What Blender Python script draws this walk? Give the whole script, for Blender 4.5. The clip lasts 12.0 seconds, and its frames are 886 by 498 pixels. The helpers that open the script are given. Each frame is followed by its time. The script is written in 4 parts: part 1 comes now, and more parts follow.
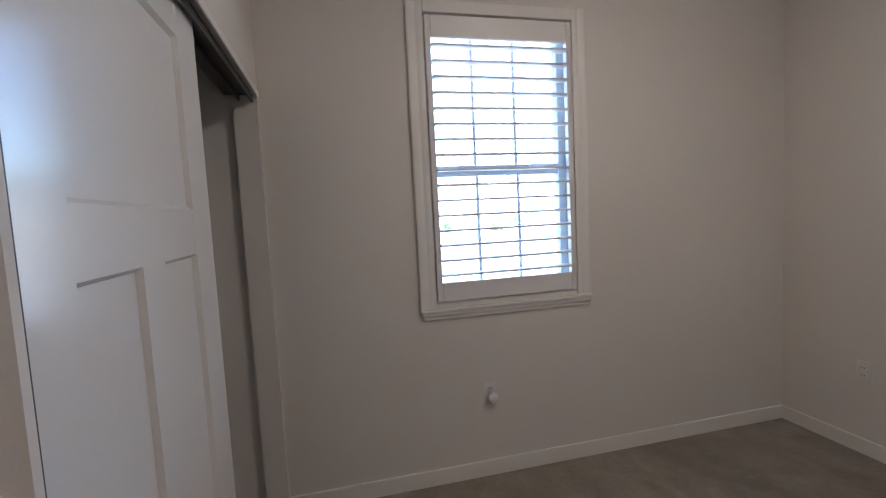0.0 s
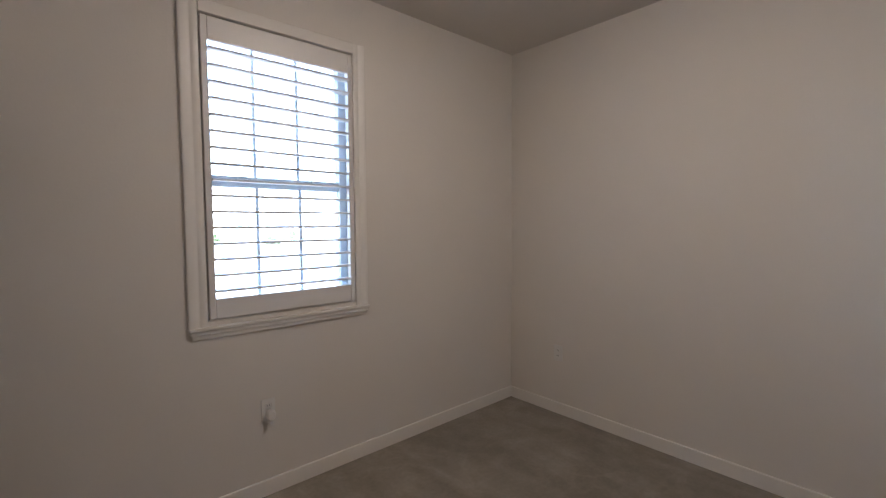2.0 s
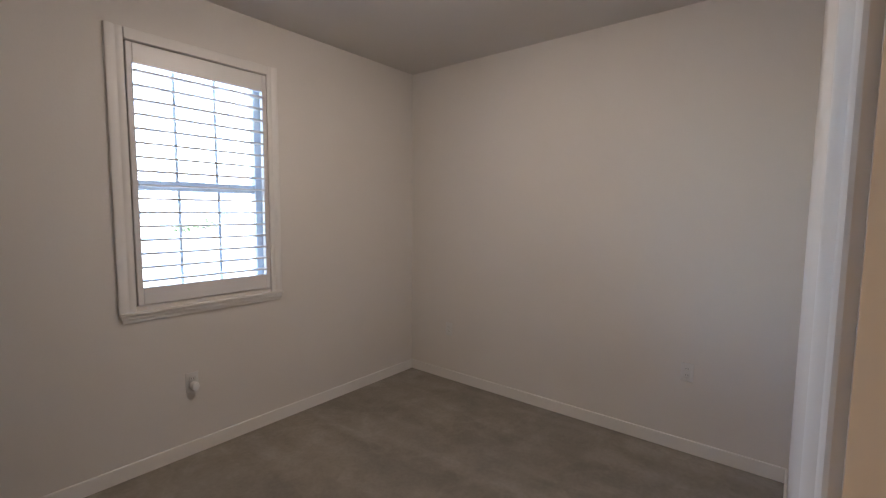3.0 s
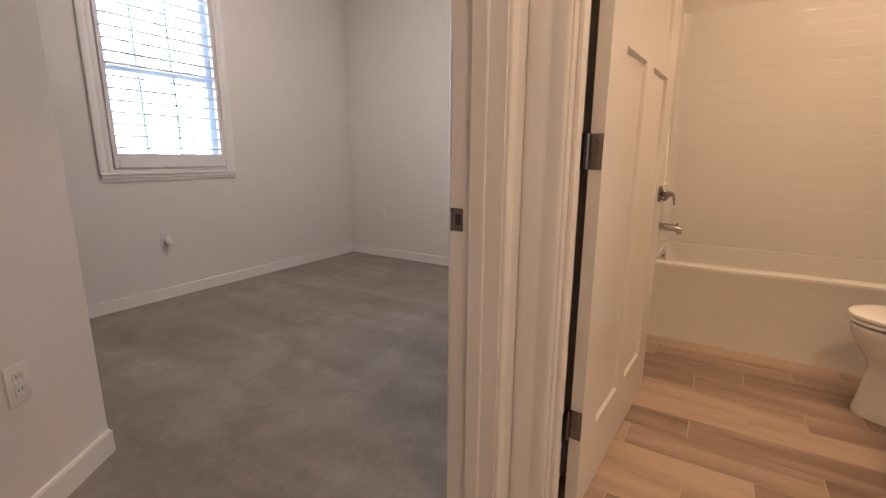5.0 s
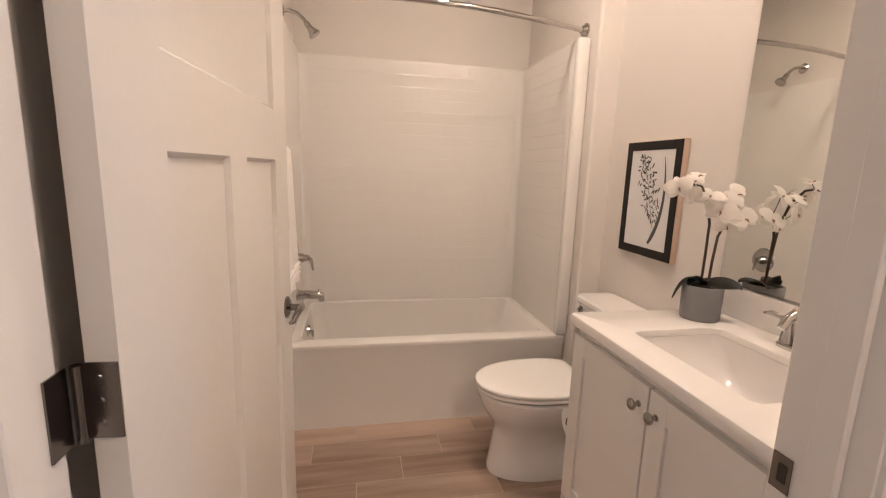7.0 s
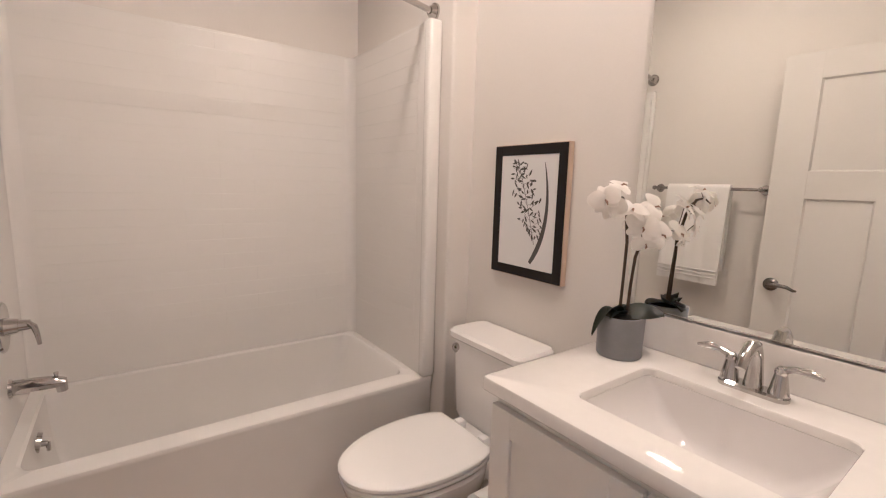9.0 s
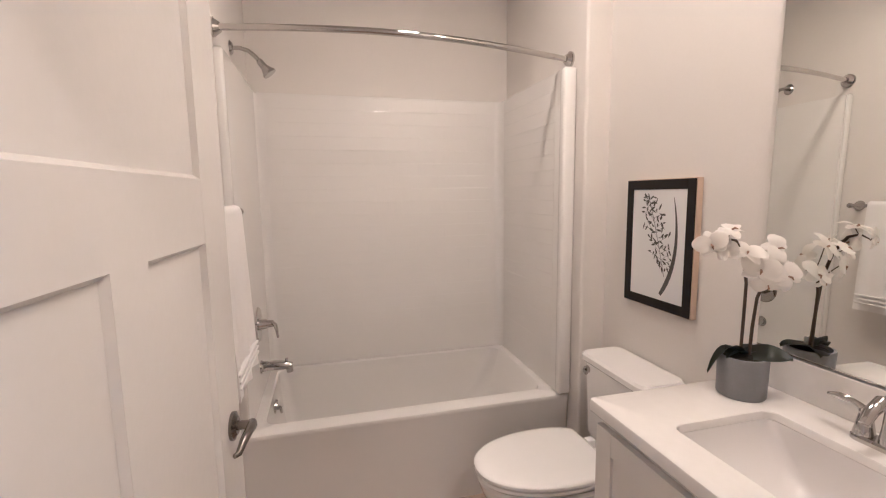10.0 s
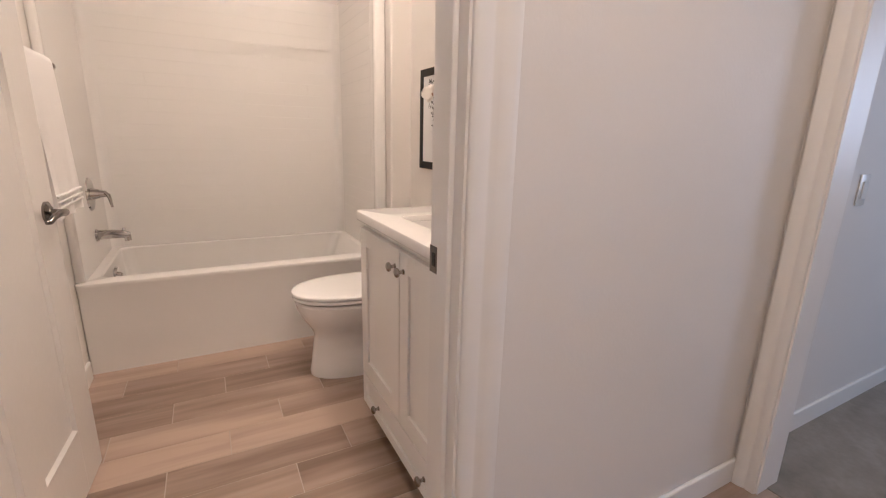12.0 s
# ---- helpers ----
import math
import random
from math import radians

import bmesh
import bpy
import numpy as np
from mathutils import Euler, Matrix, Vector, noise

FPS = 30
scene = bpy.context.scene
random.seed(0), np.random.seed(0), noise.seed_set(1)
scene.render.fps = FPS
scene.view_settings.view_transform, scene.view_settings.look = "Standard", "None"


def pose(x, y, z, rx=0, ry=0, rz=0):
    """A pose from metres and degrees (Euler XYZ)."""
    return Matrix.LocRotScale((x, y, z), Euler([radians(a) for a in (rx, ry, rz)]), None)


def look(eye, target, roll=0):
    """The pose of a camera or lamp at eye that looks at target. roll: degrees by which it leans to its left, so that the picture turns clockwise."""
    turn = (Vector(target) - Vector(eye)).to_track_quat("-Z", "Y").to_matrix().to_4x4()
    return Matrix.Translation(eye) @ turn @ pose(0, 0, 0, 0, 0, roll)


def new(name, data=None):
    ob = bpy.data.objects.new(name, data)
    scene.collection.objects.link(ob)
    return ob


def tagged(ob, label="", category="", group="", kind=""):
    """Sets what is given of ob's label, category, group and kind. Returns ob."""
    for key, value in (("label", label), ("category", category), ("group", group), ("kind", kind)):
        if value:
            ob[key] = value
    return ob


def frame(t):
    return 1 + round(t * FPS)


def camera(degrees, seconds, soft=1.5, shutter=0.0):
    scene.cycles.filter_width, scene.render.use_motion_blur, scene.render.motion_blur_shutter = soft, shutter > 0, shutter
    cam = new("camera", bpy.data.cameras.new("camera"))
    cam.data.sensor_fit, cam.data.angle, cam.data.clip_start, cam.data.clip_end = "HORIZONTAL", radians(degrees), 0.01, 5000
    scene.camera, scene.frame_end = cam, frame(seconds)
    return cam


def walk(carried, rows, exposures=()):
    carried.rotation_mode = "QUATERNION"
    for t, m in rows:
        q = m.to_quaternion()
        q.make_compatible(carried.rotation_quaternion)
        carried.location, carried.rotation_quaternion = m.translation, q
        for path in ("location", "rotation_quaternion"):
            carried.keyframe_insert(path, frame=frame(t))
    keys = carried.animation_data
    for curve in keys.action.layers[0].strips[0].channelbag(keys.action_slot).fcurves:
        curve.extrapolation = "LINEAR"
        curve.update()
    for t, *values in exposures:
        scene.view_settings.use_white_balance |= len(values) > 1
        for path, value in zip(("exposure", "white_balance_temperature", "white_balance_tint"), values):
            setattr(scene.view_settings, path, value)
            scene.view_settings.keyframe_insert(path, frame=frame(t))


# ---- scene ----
cam = camera(90.2, 12.0, soft=1.2)
PATH = [
    (0, (0.618, 0.681, 1.413), (1.082, 2.62, 1.254), -2.9),
    (0.2, (0.655, 0.716, 1.404), (0.892, 2.699, 1.294), -2.9),
    (0.5, (0.694, 0.762, 1.383), (0.696, 2.761, 1.309), -2.6),
    (0.8, (0.679, 0.77, 1.363), (0.608, 2.767, 1.294), -2.5),
    (1, (0.65, 0.756, 1.351), (0.716, 2.753, 1.273), -1.9),
    (1.2, (0.611, 0.725, 1.346), (0.909, 2.701, 1.258), -1.6),
    (1.5, (0.549, 0.676, 1.357), (1.26, 2.542, 1.25), -1.0),
    (2, (0.55, 0.562, 1.419), (1.875, 2.055, 1.301), -0.3),
    (2.5, (0.453, 0.277, 1.502), (1.973, 1.569, 1.357), 0.2),
    (2.7, (0.392, 0.171, 1.517), (1.929, 1.44, 1.354), 0.5),
    (4.3, (-0.209, -0.392, 1.214), (1.374, 0.817, 1.031), -0.2),
    (4.5, (-0.245, -0.45, 1.159), (1.339, 0.756, 0.962), -0.2),
    (5, (-0.282, -0.561, 1.057), (1.383, 0.468, 0.644), 0.3),
    (5.5, (-0.216, -0.629, 1.099), (1.613, -0.017, 0.567), 0.9),
    (6, (-0.068, -0.629, 1.191), (1.845, -0.46, 0.635), 1.6),
    (6.5, (0.161, -0.625, 1.307), (2.109, -0.747, 0.867), 1.8),
    (7, (0.378, -0.559, 1.333), (2.306, -0.955, 0.981), 1.9),
    (7.2, (0.474, -0.528, 1.334), (2.36, -1.099, 0.991), 2.0),
    (8.8, (0.918, -0.598, 1.309), (2.442, -1.863, 1.028), 2.0),
    (9, (0.93, -0.591, 1.331), (2.53, -1.755, 1.04), 1.6),
    (9.2, (0.939, -0.574, 1.359), (2.63, -1.595, 1.051), 1.1),
    (9.5, (0.876, -0.581, 1.372), (2.72, -1.292, 1.065), -0.2),
    (9.8, (0.774, -0.597, 1.398), (2.682, -1.114, 1.099), -0.6),
    (10, (0.664, -0.598, 1.439), (2.586, -1.093, 1.192), -0.8),
    (10.3, (0.536, -0.596, 1.451), (2.471, -1.074, 1.29), -0.6),
    (10.5, (0.462, -0.604, 1.392), (2.401, -1.076, 1.247), -0.4),
    (10.8, (0.37, -0.609, 1.284), (2.302, -1.098, 1.128), -0.0),
    (11, (0.302, -0.629, 1.24), (2.227, -1.141, 1.057), 0.1),
    (11.5, (0.134, -0.673, 1.181), (1.998, -1.285, 0.792), 0.4),
    (12, (0.064, -0.783, 1.149), (1.774, -1.699, 0.662), 1.5),
]
# the clip's camera settles from daylight to lamp light as it leaves the bedroom
EXPOSURES = [
    (0, 4.16, 5500, 12), (1.5, 4.16, 5750, 13), (2.5, 4.30, 5850, 13), (4.3, 4.45, 5850, 17), (5, 4.98, 5750, 17), (5.5, 5.33, 5700, 17), (6, 5.32, 5500, 16),
    (6.5, 5.25, 5080, 15), (7.2, 5.22, 4580, 12), (9, 5.22, 4370, 12), (10.5, 5.21, 4300, 12), (11, 5.21, 4310, 12), (12, 5.40, 4500, 12),
]
walk(cam, [(t, look(eye, target, roll)) for t, eye, target, roll in PATH], EXPOSURES)

# ---- light ----
world = bpy.data.worlds.new("sky")
scene.world = world
world.use_nodes = True
wn = world.node_tree.nodes
sky = wn.new("ShaderNodeTexSky")
sky.sky_type, sky.sun_disc = "NISHITA", False
sky.sun_elevation, sky.sun_rotation = radians(52), radians(200)
world.node_tree.links.new(sky.outputs[0], wn["Background"].inputs["Color"])
wn["Background"].inputs["Strength"].default_value = 0.15


def lamp(name, kind, place, aim, energy, color, size=0.1):
    data = bpy.data.lights.new(name, kind)
    data.energy, data.color = energy, color
    if kind == "AREA":
        data.shape, data.size = "DISK", size
    ob = new(name, data)
    ob.matrix_world = look(place, aim)
    return ob


sun = lamp("sun", "SUN", (0, 0, 10), (0.25, 0.7, 9.2), 2.2, (1.0, 0.95, 0.88))
sun.data.angle = radians(0.5)
WARM = (1.0, 0.645, 0.34)
lamp("hall_downlight", "AREA", (0.0, -1.15, 2.710), (0.0, -1.15, 0), 0.56, WARM, 0.12)
# added lamp inside the closed south room, standing in for an unseen window
lamp("south_room_daylight_fill", "AREA", (-0.8, -4.95, 1.5), (-0.8, 0, 1.3), 0.50, (1.0, 0.93, 0.85), 1.0)


# ---- materials ----
def material(name, color, rough=0.5, metal=0.0, bump=0.0, scale=60.0, vary=0.06, vscale=2.5, coat=0.0, rand=0.0, spec=0.5, detail=4.0):
    m = bpy.data.materials.new(name)
    m.use_nodes = True
    nt = m.node_tree
    b = nt.nodes["Principled BSDF"]
    b.inputs["Roughness"].default_value = rough
    b.inputs["Metallic"].default_value = metal
    b.inputs["Coat Weight"].default_value = coat
    b.inputs["Coat Roughness"].default_value = 0.05
    b.inputs["Specular IOR Level"].default_value = spec
    geo = nt.nodes.new("ShaderNodeNewGeometry")
    big = nt.nodes.new("ShaderNodeTexNoise")
    big.inputs["Scale"].default_value, big.inputs["Detail"].default_value = vscale, 5
    fine = nt.nodes.new("ShaderNodeTexNoise")
    fine.inputs["Scale"].default_value, fine.inputs["Detail"].default_value = scale, detail
    for n in (big, fine):
        nt.links.new(geo.outputs["Position"], n.inputs["Vector"])
    mix = nt.nodes.new("ShaderNodeMix")
    mix.data_type = "RGBA"
    mix.inputs[6].default_value = (*[c * (1 - vary) for c in color], 1)
    mix.inputs[7].default_value = (*[min(1, c * (1 + vary)) for c in color], 1)
    fac = nt.nodes.new("ShaderNodeMath")
    fac.operation = "ADD"
    half = nt.nodes.new("ShaderNodeMath")
    half.operation = "MULTIPLY_ADD"
    half.inputs[1].default_value, half.inputs[2].default_value = 0.5, -0.25
    nt.links.new(fine.outputs["Fac"], half.inputs[0])
    nt.links.new(big.outputs["Fac"], fac.inputs[0])
    nt.links.new(half.outputs[0], fac.inputs[1])
    last = fac.outputs[0]
    if rand:
        info = nt.nodes.new("ShaderNodeObjectInfo")
        ma = nt.nodes.new("ShaderNodeMath")
        ma.operation = "MULTIPLY_ADD"
        ma.inputs[1].default_value, ma.inputs[2].default_value = rand * 2, -rand
        nt.links.new(info.outputs["Random"], ma.inputs[0])
        ad = nt.nodes.new("ShaderNodeMath")
        nt.links.new(last, ad.inputs[0])
        nt.links.new(ma.outputs[0], ad.inputs[1])
        last = ad.outputs[0]
    nt.links.new(last, mix.inputs[0])
    nt.links.new(mix.outputs[2], b.inputs["Base Color"])
    if bump:
        bu = nt.nodes.new("ShaderNodeBump")
        bu.inputs["Strength"].default_value, bu.inputs["Distance"].default_value = 1.0, bump
        nt.links.new(fine.outputs["Fac"], bu.inputs["Height"])
        nt.links.new(bu.outputs[0], b.inputs["Normal"])
    return m


def carpet_material(name, dark, light):
    """Cut pile: fine speckle, and broad streaks that the vacuum left, slanting across the room."""
    m = material(name, light, 1.0, bump=0.0018, scale=260, vary=0.16, vscale=45, spec=0.1, detail=5.0)
    nt = m.node_tree
    b = nt.nodes["Principled BSDF"]
    b.inputs["Sheen Weight"].default_value = 0.15
    geo = nt.nodes["Geometry"]
    mp = nt.nodes.new("ShaderNodeMapping")
    mp.inputs["Rotation"].default_value = (0, 0, radians(28))
    mp.inputs["Scale"].default_value = (4.2, 1.1, 1)
    nt.links.new(geo.outputs["Position"], mp.inputs["Vector"])
    st = nt.nodes.new("ShaderNodeTexNoise")
    st.inputs["Scale"].default_value, st.inputs["Detail"].default_value = 1.0, 3
    st.inputs["Distortion"].default_value = 0.8
    nt.links.new(mp.outputs[0], st.inputs["Vector"])
    ramp = nt.nodes.new("ShaderNodeValToRGB")
    ramp.color_ramp.elements[0].position, ramp.color_ramp.elements[1].position = 0.30, 0.74
    ramp.color_ramp.elements[0].color = (*[d / l for d, l in zip(dark, light)], 1)
    ramp.color_ramp.elements[1].color = (1, 1, 1, 1)
    nt.links.new(st.outputs["Fac"], ramp.inputs[0])
    mul = nt.nodes.new("ShaderNodeMix")
    mul.data_type, mul.blend_type = "RGBA", "MULTIPLY"
    mul.inputs[0].default_value = 1.0
    old = b.inputs["Base Color"].links[0].from_socket
    nt.links.new(old, mul.inputs[6])
    nt.links.new(ramp.outputs[0], mul.inputs[7])
    # soft patches where the pile lies the other way, and pale curved swipes
    last = mul.outputs[2]
    for scale, warp, stops in ((1.9, 0.9, ((0.38, 0.84), (0.64, 1.0))), (1.7, 1.5, ((0.49, 1.0), (0.56, 1.11), (0.63, 1.0))), (7.0, 0.4, ((0.36, 0.91), (0.68, 1.03)))):
        nz = nt.nodes.new("ShaderNodeTexNoise")
        nz.inputs["Scale"].default_value, nz.inputs["Detail"].default_value, nz.inputs["Distortion"].default_value = scale, 4, warp
        nt.links.new(geo.outputs["Position"], nz.inputs["Vector"])
        rp2 = nt.nodes.new("ShaderNodeValToRGB")
        els = rp2.color_ramp.elements
        while len(els) < len(stops):
            els.new(0.5)
        for el, (where, level) in zip(els, stops):
            el.position, el.color = where, (level, level, level, 1)
        nt.links.new(nz.outputs["Fac"], rp2.inputs[0])
        mm = nt.nodes.new("ShaderNodeMix")
        mm.data_type, mm.blend_type = "RGBA", "MULTIPLY"
        mm.inputs[0].default_value = 1.0
        nt.links.new(last, mm.inputs[6])
        nt.links.new(rp2.outputs[0], mm.inputs[7])
        last = mm.outputs[2]
    nt.links.new(last, b.inputs["Base Color"])
    return m


def plank_material(name, dark, light):
    """Wood-look porcelain, grain along y, each plank of its own tone."""
    m = bpy.data.materials.new(name)
    m.use_nodes = True
    nt = m.node_tree
    b = nt.nodes["Principled BSDF"]
    b.inputs["Roughness"].default_value = 0.38
    geo = nt.nodes.new("ShaderNodeNewGeometry")
    info = nt.nodes.new("ShaderNodeObjectInfo")
    off = nt.nodes.new("ShaderNodeVectorMath")
    off.operation = "MULTIPLY_ADD"
    off.inputs[1].default_value = (37, 53, 0)
    nt.links.new(info.outputs["Random"], off.inputs[0])
    nt.links.new(geo.outputs["Position"], off.inputs[2])
    mp = nt.nodes.new("ShaderNodeMapping")
    mp.inputs["Scale"].default_value = (20, 1.2, 1)
    nt.links.new(off.outputs[0], mp.inputs["Vector"])
    gr = nt.nodes.new("ShaderNodeTexNoise")
    gr.inputs["Scale"].default_value, gr.inputs["Detail"].default_value, gr.inputs["Distortion"].default_value = 1.0, 7, 1.2
    nt.links.new(mp.outputs[0], gr.inputs["Vector"])
    mp2 = nt.nodes.new("ShaderNodeMapping")
    mp2.inputs["Scale"].default_value = (12, 1.3, 1)
    nt.links.new(off.outputs[0], mp2.inputs["Vector"])
    cl = nt.nodes.new("ShaderNodeTexNoise")
    cl.inputs["Scale"].default_value, cl.inputs["Detail"].default_value = 1.0, 3
    nt.links.new(mp2.outputs[0], cl.inputs["Vector"])
    a1 = nt.nodes.new("ShaderNodeMath")
    a1.operation = "MULTIPLY_ADD"
    a1.inputs[1].default_value, a1.inputs[2].default_value = 0.34, 0.02
    nt.links.new(info.outputs["Random"], a1.inputs[0])
    a2 = nt.nodes.new("ShaderNodeMath")
    a2.operation = "MULTIPLY_ADD"
    a2.inputs[1].default_value = 0.24
    nt.links.new(gr.outputs["Fac"], a2.inputs[0])
    nt.links.new(a1.outputs[0], a2.inputs[2])
    a3 = nt.nodes.new("ShaderNodeMath")
    a3.operation = "MULTIPLY_ADD"
    a3.inputs[1].default_value = 0.66
    nt.links.new(cl.outputs["Fac"], a3.inputs[0])
    nt.links.new(a2.outputs[0], a3.inputs[2])
    ramp = nt.nodes.new("ShaderNodeValToRGB")
    ramp.color_ramp.elements[0].position, ramp.color_ramp.elements[1].position = 0.34, 0.80
    ramp.color_ramp.elements[0].color, ramp.color_ramp.elements[1].color = (*dark, 1), (*light, 1)
    nt.links.new(a3.outputs[0], ramp.inputs[0])
    nt.links.new(ramp.outputs[0], b.inputs["Base Color"])
    bu = nt.nodes.new("ShaderNodeBump")
    bu.inputs["Strength"].default_value, bu.inputs["Distance"].default_value = 0.5, 0.0006
    nt.links.new(gr.outputs["Fac"], bu.inputs["Height"])
    nt.links.new(bu.outputs[0], b.inputs["Normal"])
    return m


def glass_material(name, color=(0.97, 0.99, 1.0)):
    m = bpy.data.materials.new(name)
    m.use_nodes = True
    nt = m.node_tree
    nt.nodes.remove(nt.nodes["Principled BSDF"])
    tr = nt.nodes.new("ShaderNodeBsdfTransparent")
    tr.inputs[0].default_value = (*color, 1)
    gl = nt.nodes.new("ShaderNodeBsdfGlossy")
    gl.inputs["Roughness"].default_value = 0.02
    fr = nt.nodes.new("ShaderNodeFresnel")
    mx = nt.nodes.new("ShaderNodeMixShader")
    nt.links.new(fr.outputs[0], mx.inputs[0])
    nt.links.new(tr.outputs[0], mx.inputs[1])
    nt.links.new(gl.outputs[0], mx.inputs[2])
    nt.links.new(mx.outputs[0], nt.nodes["Material Output"].inputs["Surface"])
    return m


def glow_material(name, color, strength):
    m = bpy.data.materials.new(name)
    m.use_nodes = True
    b = m.node_tree.nodes["Principled BSDF"]
    b.inputs["Emission Color"].default_value = (*color, 1)
    b.inputs["Emission Strength"].default_value = strength
    return m


PAINT = material("wall_paint", (0.715, 0.682, 0.640), 0.6, bump=0.0004, scale=110, vary=0.03, spec=0.3)
CEILING = material("ceiling_paint", (0.66, 0.63, 0.59), 0.9, bump=0.0012, scale=160, vary=0.03, spec=0.2)
TRIM = material("trim_paint", (0.775, 0.752, 0.718), 0.4, bump=0.0002, scale=40, vary=0.025)
DOOR = material("door_paint", (0.70, 0.676, 0.642), 0.2, bump=0.0003, scale=55, vary=0.025)
SHUTTER = material("shutter_paint", (0.76, 0.74, 0.72), 0.35, vary=0.02)
# white vinyl; the blue cast is backlit sky glow put into the colour
VINYL = material("skylit_window_vinyl", (0.70, 0.78, 0.87), 0.4, vary=0.02)
CARPET = carpet_material("carpet", (0.238, 0.213, 0.182), (0.320, 0.289, 0.249))
PLANK = plank_material("wood_look_tile", (0.150, 0.098, 0.070), (0.48, 0.362, 0.280))
GROUT = material("grout", (0.47, 0.40, 0.333), 0.9, bump=0.0008, scale=300)
ACRYLIC = material("white_acrylic", (0.785, 0.765, 0.735), 0.15, vary=0.015, coat=0.0)
TILE_GLOSS = material("glossy_tile_relief", (0.785, 0.765, 0.735), 0.07, vary=0.015)
PORCELAIN = material("porcelain", (0.83, 0.81, 0.79), 0.06, vary=0.01, coat=0.5)
BASIN = material("basin_porcelain", (0.77, 0.745, 0.73), 0.05, vary=0.01, coat=0.5)
SEAT = material("seat_plastic", (0.85, 0.835, 0.815), 0.12, vary=0.01)
QUARTZ = material("quartz", (0.80, 0.775, 0.745), 0.12, vary=0.03, scale=18, vscale=40)
CABINET = material("cabinet_paint", (0.80, 0.78, 0.745), 0.32, vary=0.02, bump=0.0002)
CHROME = material("chrome", (0.52, 0.50, 0.475), 0.05, 1.0, vary=0.02)
NICKEL = material("brushed_nickel", (0.21, 0.19, 0.172), 0.22, 1.0, vary=0.05, bump=0.0001, scale=300)
SATIN = material("satin_nickel", (0.40, 0.37, 0.335), 0.2, 1.0, vary=0.05, bump=0.0001, scale=300)
MIRROR = material("mirror_silver", (0.86, 0.87, 0.84), 0.004, 1.0, vary=0.0)
TOWEL = material("terry_towel", (0.8, 0.78, 0.76), 1.0, bump=0.0002, scale=300, vary=0.04, spec=0.1)
BLACK = material("black_frame", (0.008, 0.007, 0.007), 0.5, vary=0.1, spec=0.3)
MAPLE = material("pale_wood", (0.55, 0.42, 0.31), 0.45, vary=0.12, scale=30)
PAPER = material("paper", (0.72, 0.71, 0.70), 0.8, vary=0.015)
INK = material("ink", (0.08, 0.076, 0.078), 0.8, vary=0.4)
CONCRETE = material("grey_concrete", (0.21, 0.208, 0.215), 0.5, bump=0.0006, scale=150, vary=0.12, vscale=18)
LEAF = material("dark_leaf", (0.018, 0.026, 0.018), 0.4, vary=0.25)
STEM = material("brown_stem", (0.055, 0.035, 0.025), 0.6, vary=0.25)
PETAL = material("white_petal", (0.86, 0.83, 0.79), 0.55, vary=0.05, bump=0.001, scale=60)
# thin petals let light through
pn = PETAL.node_tree
through_light = pn.nodes.new("ShaderNodeBsdfTranslucent")
through_light.inputs["Color"].default_value = (0.86, 0.82, 0.76, 1)
petal_mix = pn.nodes.new("ShaderNodeMixShader")
petal_mix.inputs[0].default_value = 0.42
pn.links.new(pn.nodes["Principled BSDF"].outputs[0], petal_mix.inputs[1])
pn.links.new(through_light.outputs[0], petal_mix.inputs[2])
pn.links.new(petal_mix.outputs[0], pn.nodes["Material Output"].inputs["Surface"])
LIP = material("flower_lip", (0.30, 0.19, 0.13), 0.6, vary=0.2)
SOIL = material("dark_moss", (0.012, 0.012, 0.01), 1.0, vary=0.5, bump=0.004, scale=120)
PLASTIC = material("white_plastic", (0.72, 0.71, 0.69), 0.3, vary=0.02)
SLOT = material("dark_slot", (0.02, 0.02, 0.02), 0.6, vary=0.1)
ROLL = material("tissue", (0.8, 0.79, 0.77), 1.0, vary=0.03, bump=0.0008, scale=200)
TRACK = material("dark_track", (0.05, 0.05, 0.05), 0.5, vary=0.1)
GLASS = glass_material("window_glass")
GROUND = material("pale_dry_ground", (0.36, 0.33, 0.28), 0.95, vary=0.25, vscale=0.3, scale=6, bump=0.02)
STUCCO = material("pale_siding", (0.62, 0.60, 0.56), 0.8, vary=0.06)
ROOF = material("grey_shingles", (0.30, 0.29, 0.28), 0.9, vary=0.2, scale=8)
GREEN = material("shrub_leaf", (0.07, 0.11, 0.04), 0.7, vary=0.45, vscale=9, rand=0.2)
PANE = material("dark_window", (0.10, 0.13, 0.16), 0.15, vary=0.1)


# ---- building helpers ----
def box(bm, x0, x1, y0, y1, z0, z1, bevel=0.0, seg=1):
    made = bmesh.ops.create_cube(bm, size=1.0, matrix=Matrix.Translation(((x0 + x1) / 2, (y0 + y1) / 2, (z0 + z1) / 2)) @ Matrix.Diagonal((abs(x1 - x0), abs(y1 - y0), abs(z1 - z0), 1)))
    if bevel:
        edges = list({e for v in made["verts"] for e in v.link_edges})
        bmesh.ops.bevel(bm, geom=edges, offset=bevel, segments=seg, affect="EDGES", profile=0.5)
    return bm


def boxed(*args, **kw):
    return box(bmesh.new(), *args, **kw)


def cyl(bm, a, b, r0, r1=None, n=20, caps=True):
    a, b = Vector(a), Vector(b)
    r1 = r0 if r1 is None else r1
    m = Matrix.Translation((a + b) / 2) @ (b - a).to_track_quat("Z", "Y").to_matrix().to_4x4()
    bmesh.ops.create_cone(bm, cap_ends=caps, segments=n, radius1=r0, radius2=r1, depth=(b - a).length, matrix=m)
    return bm


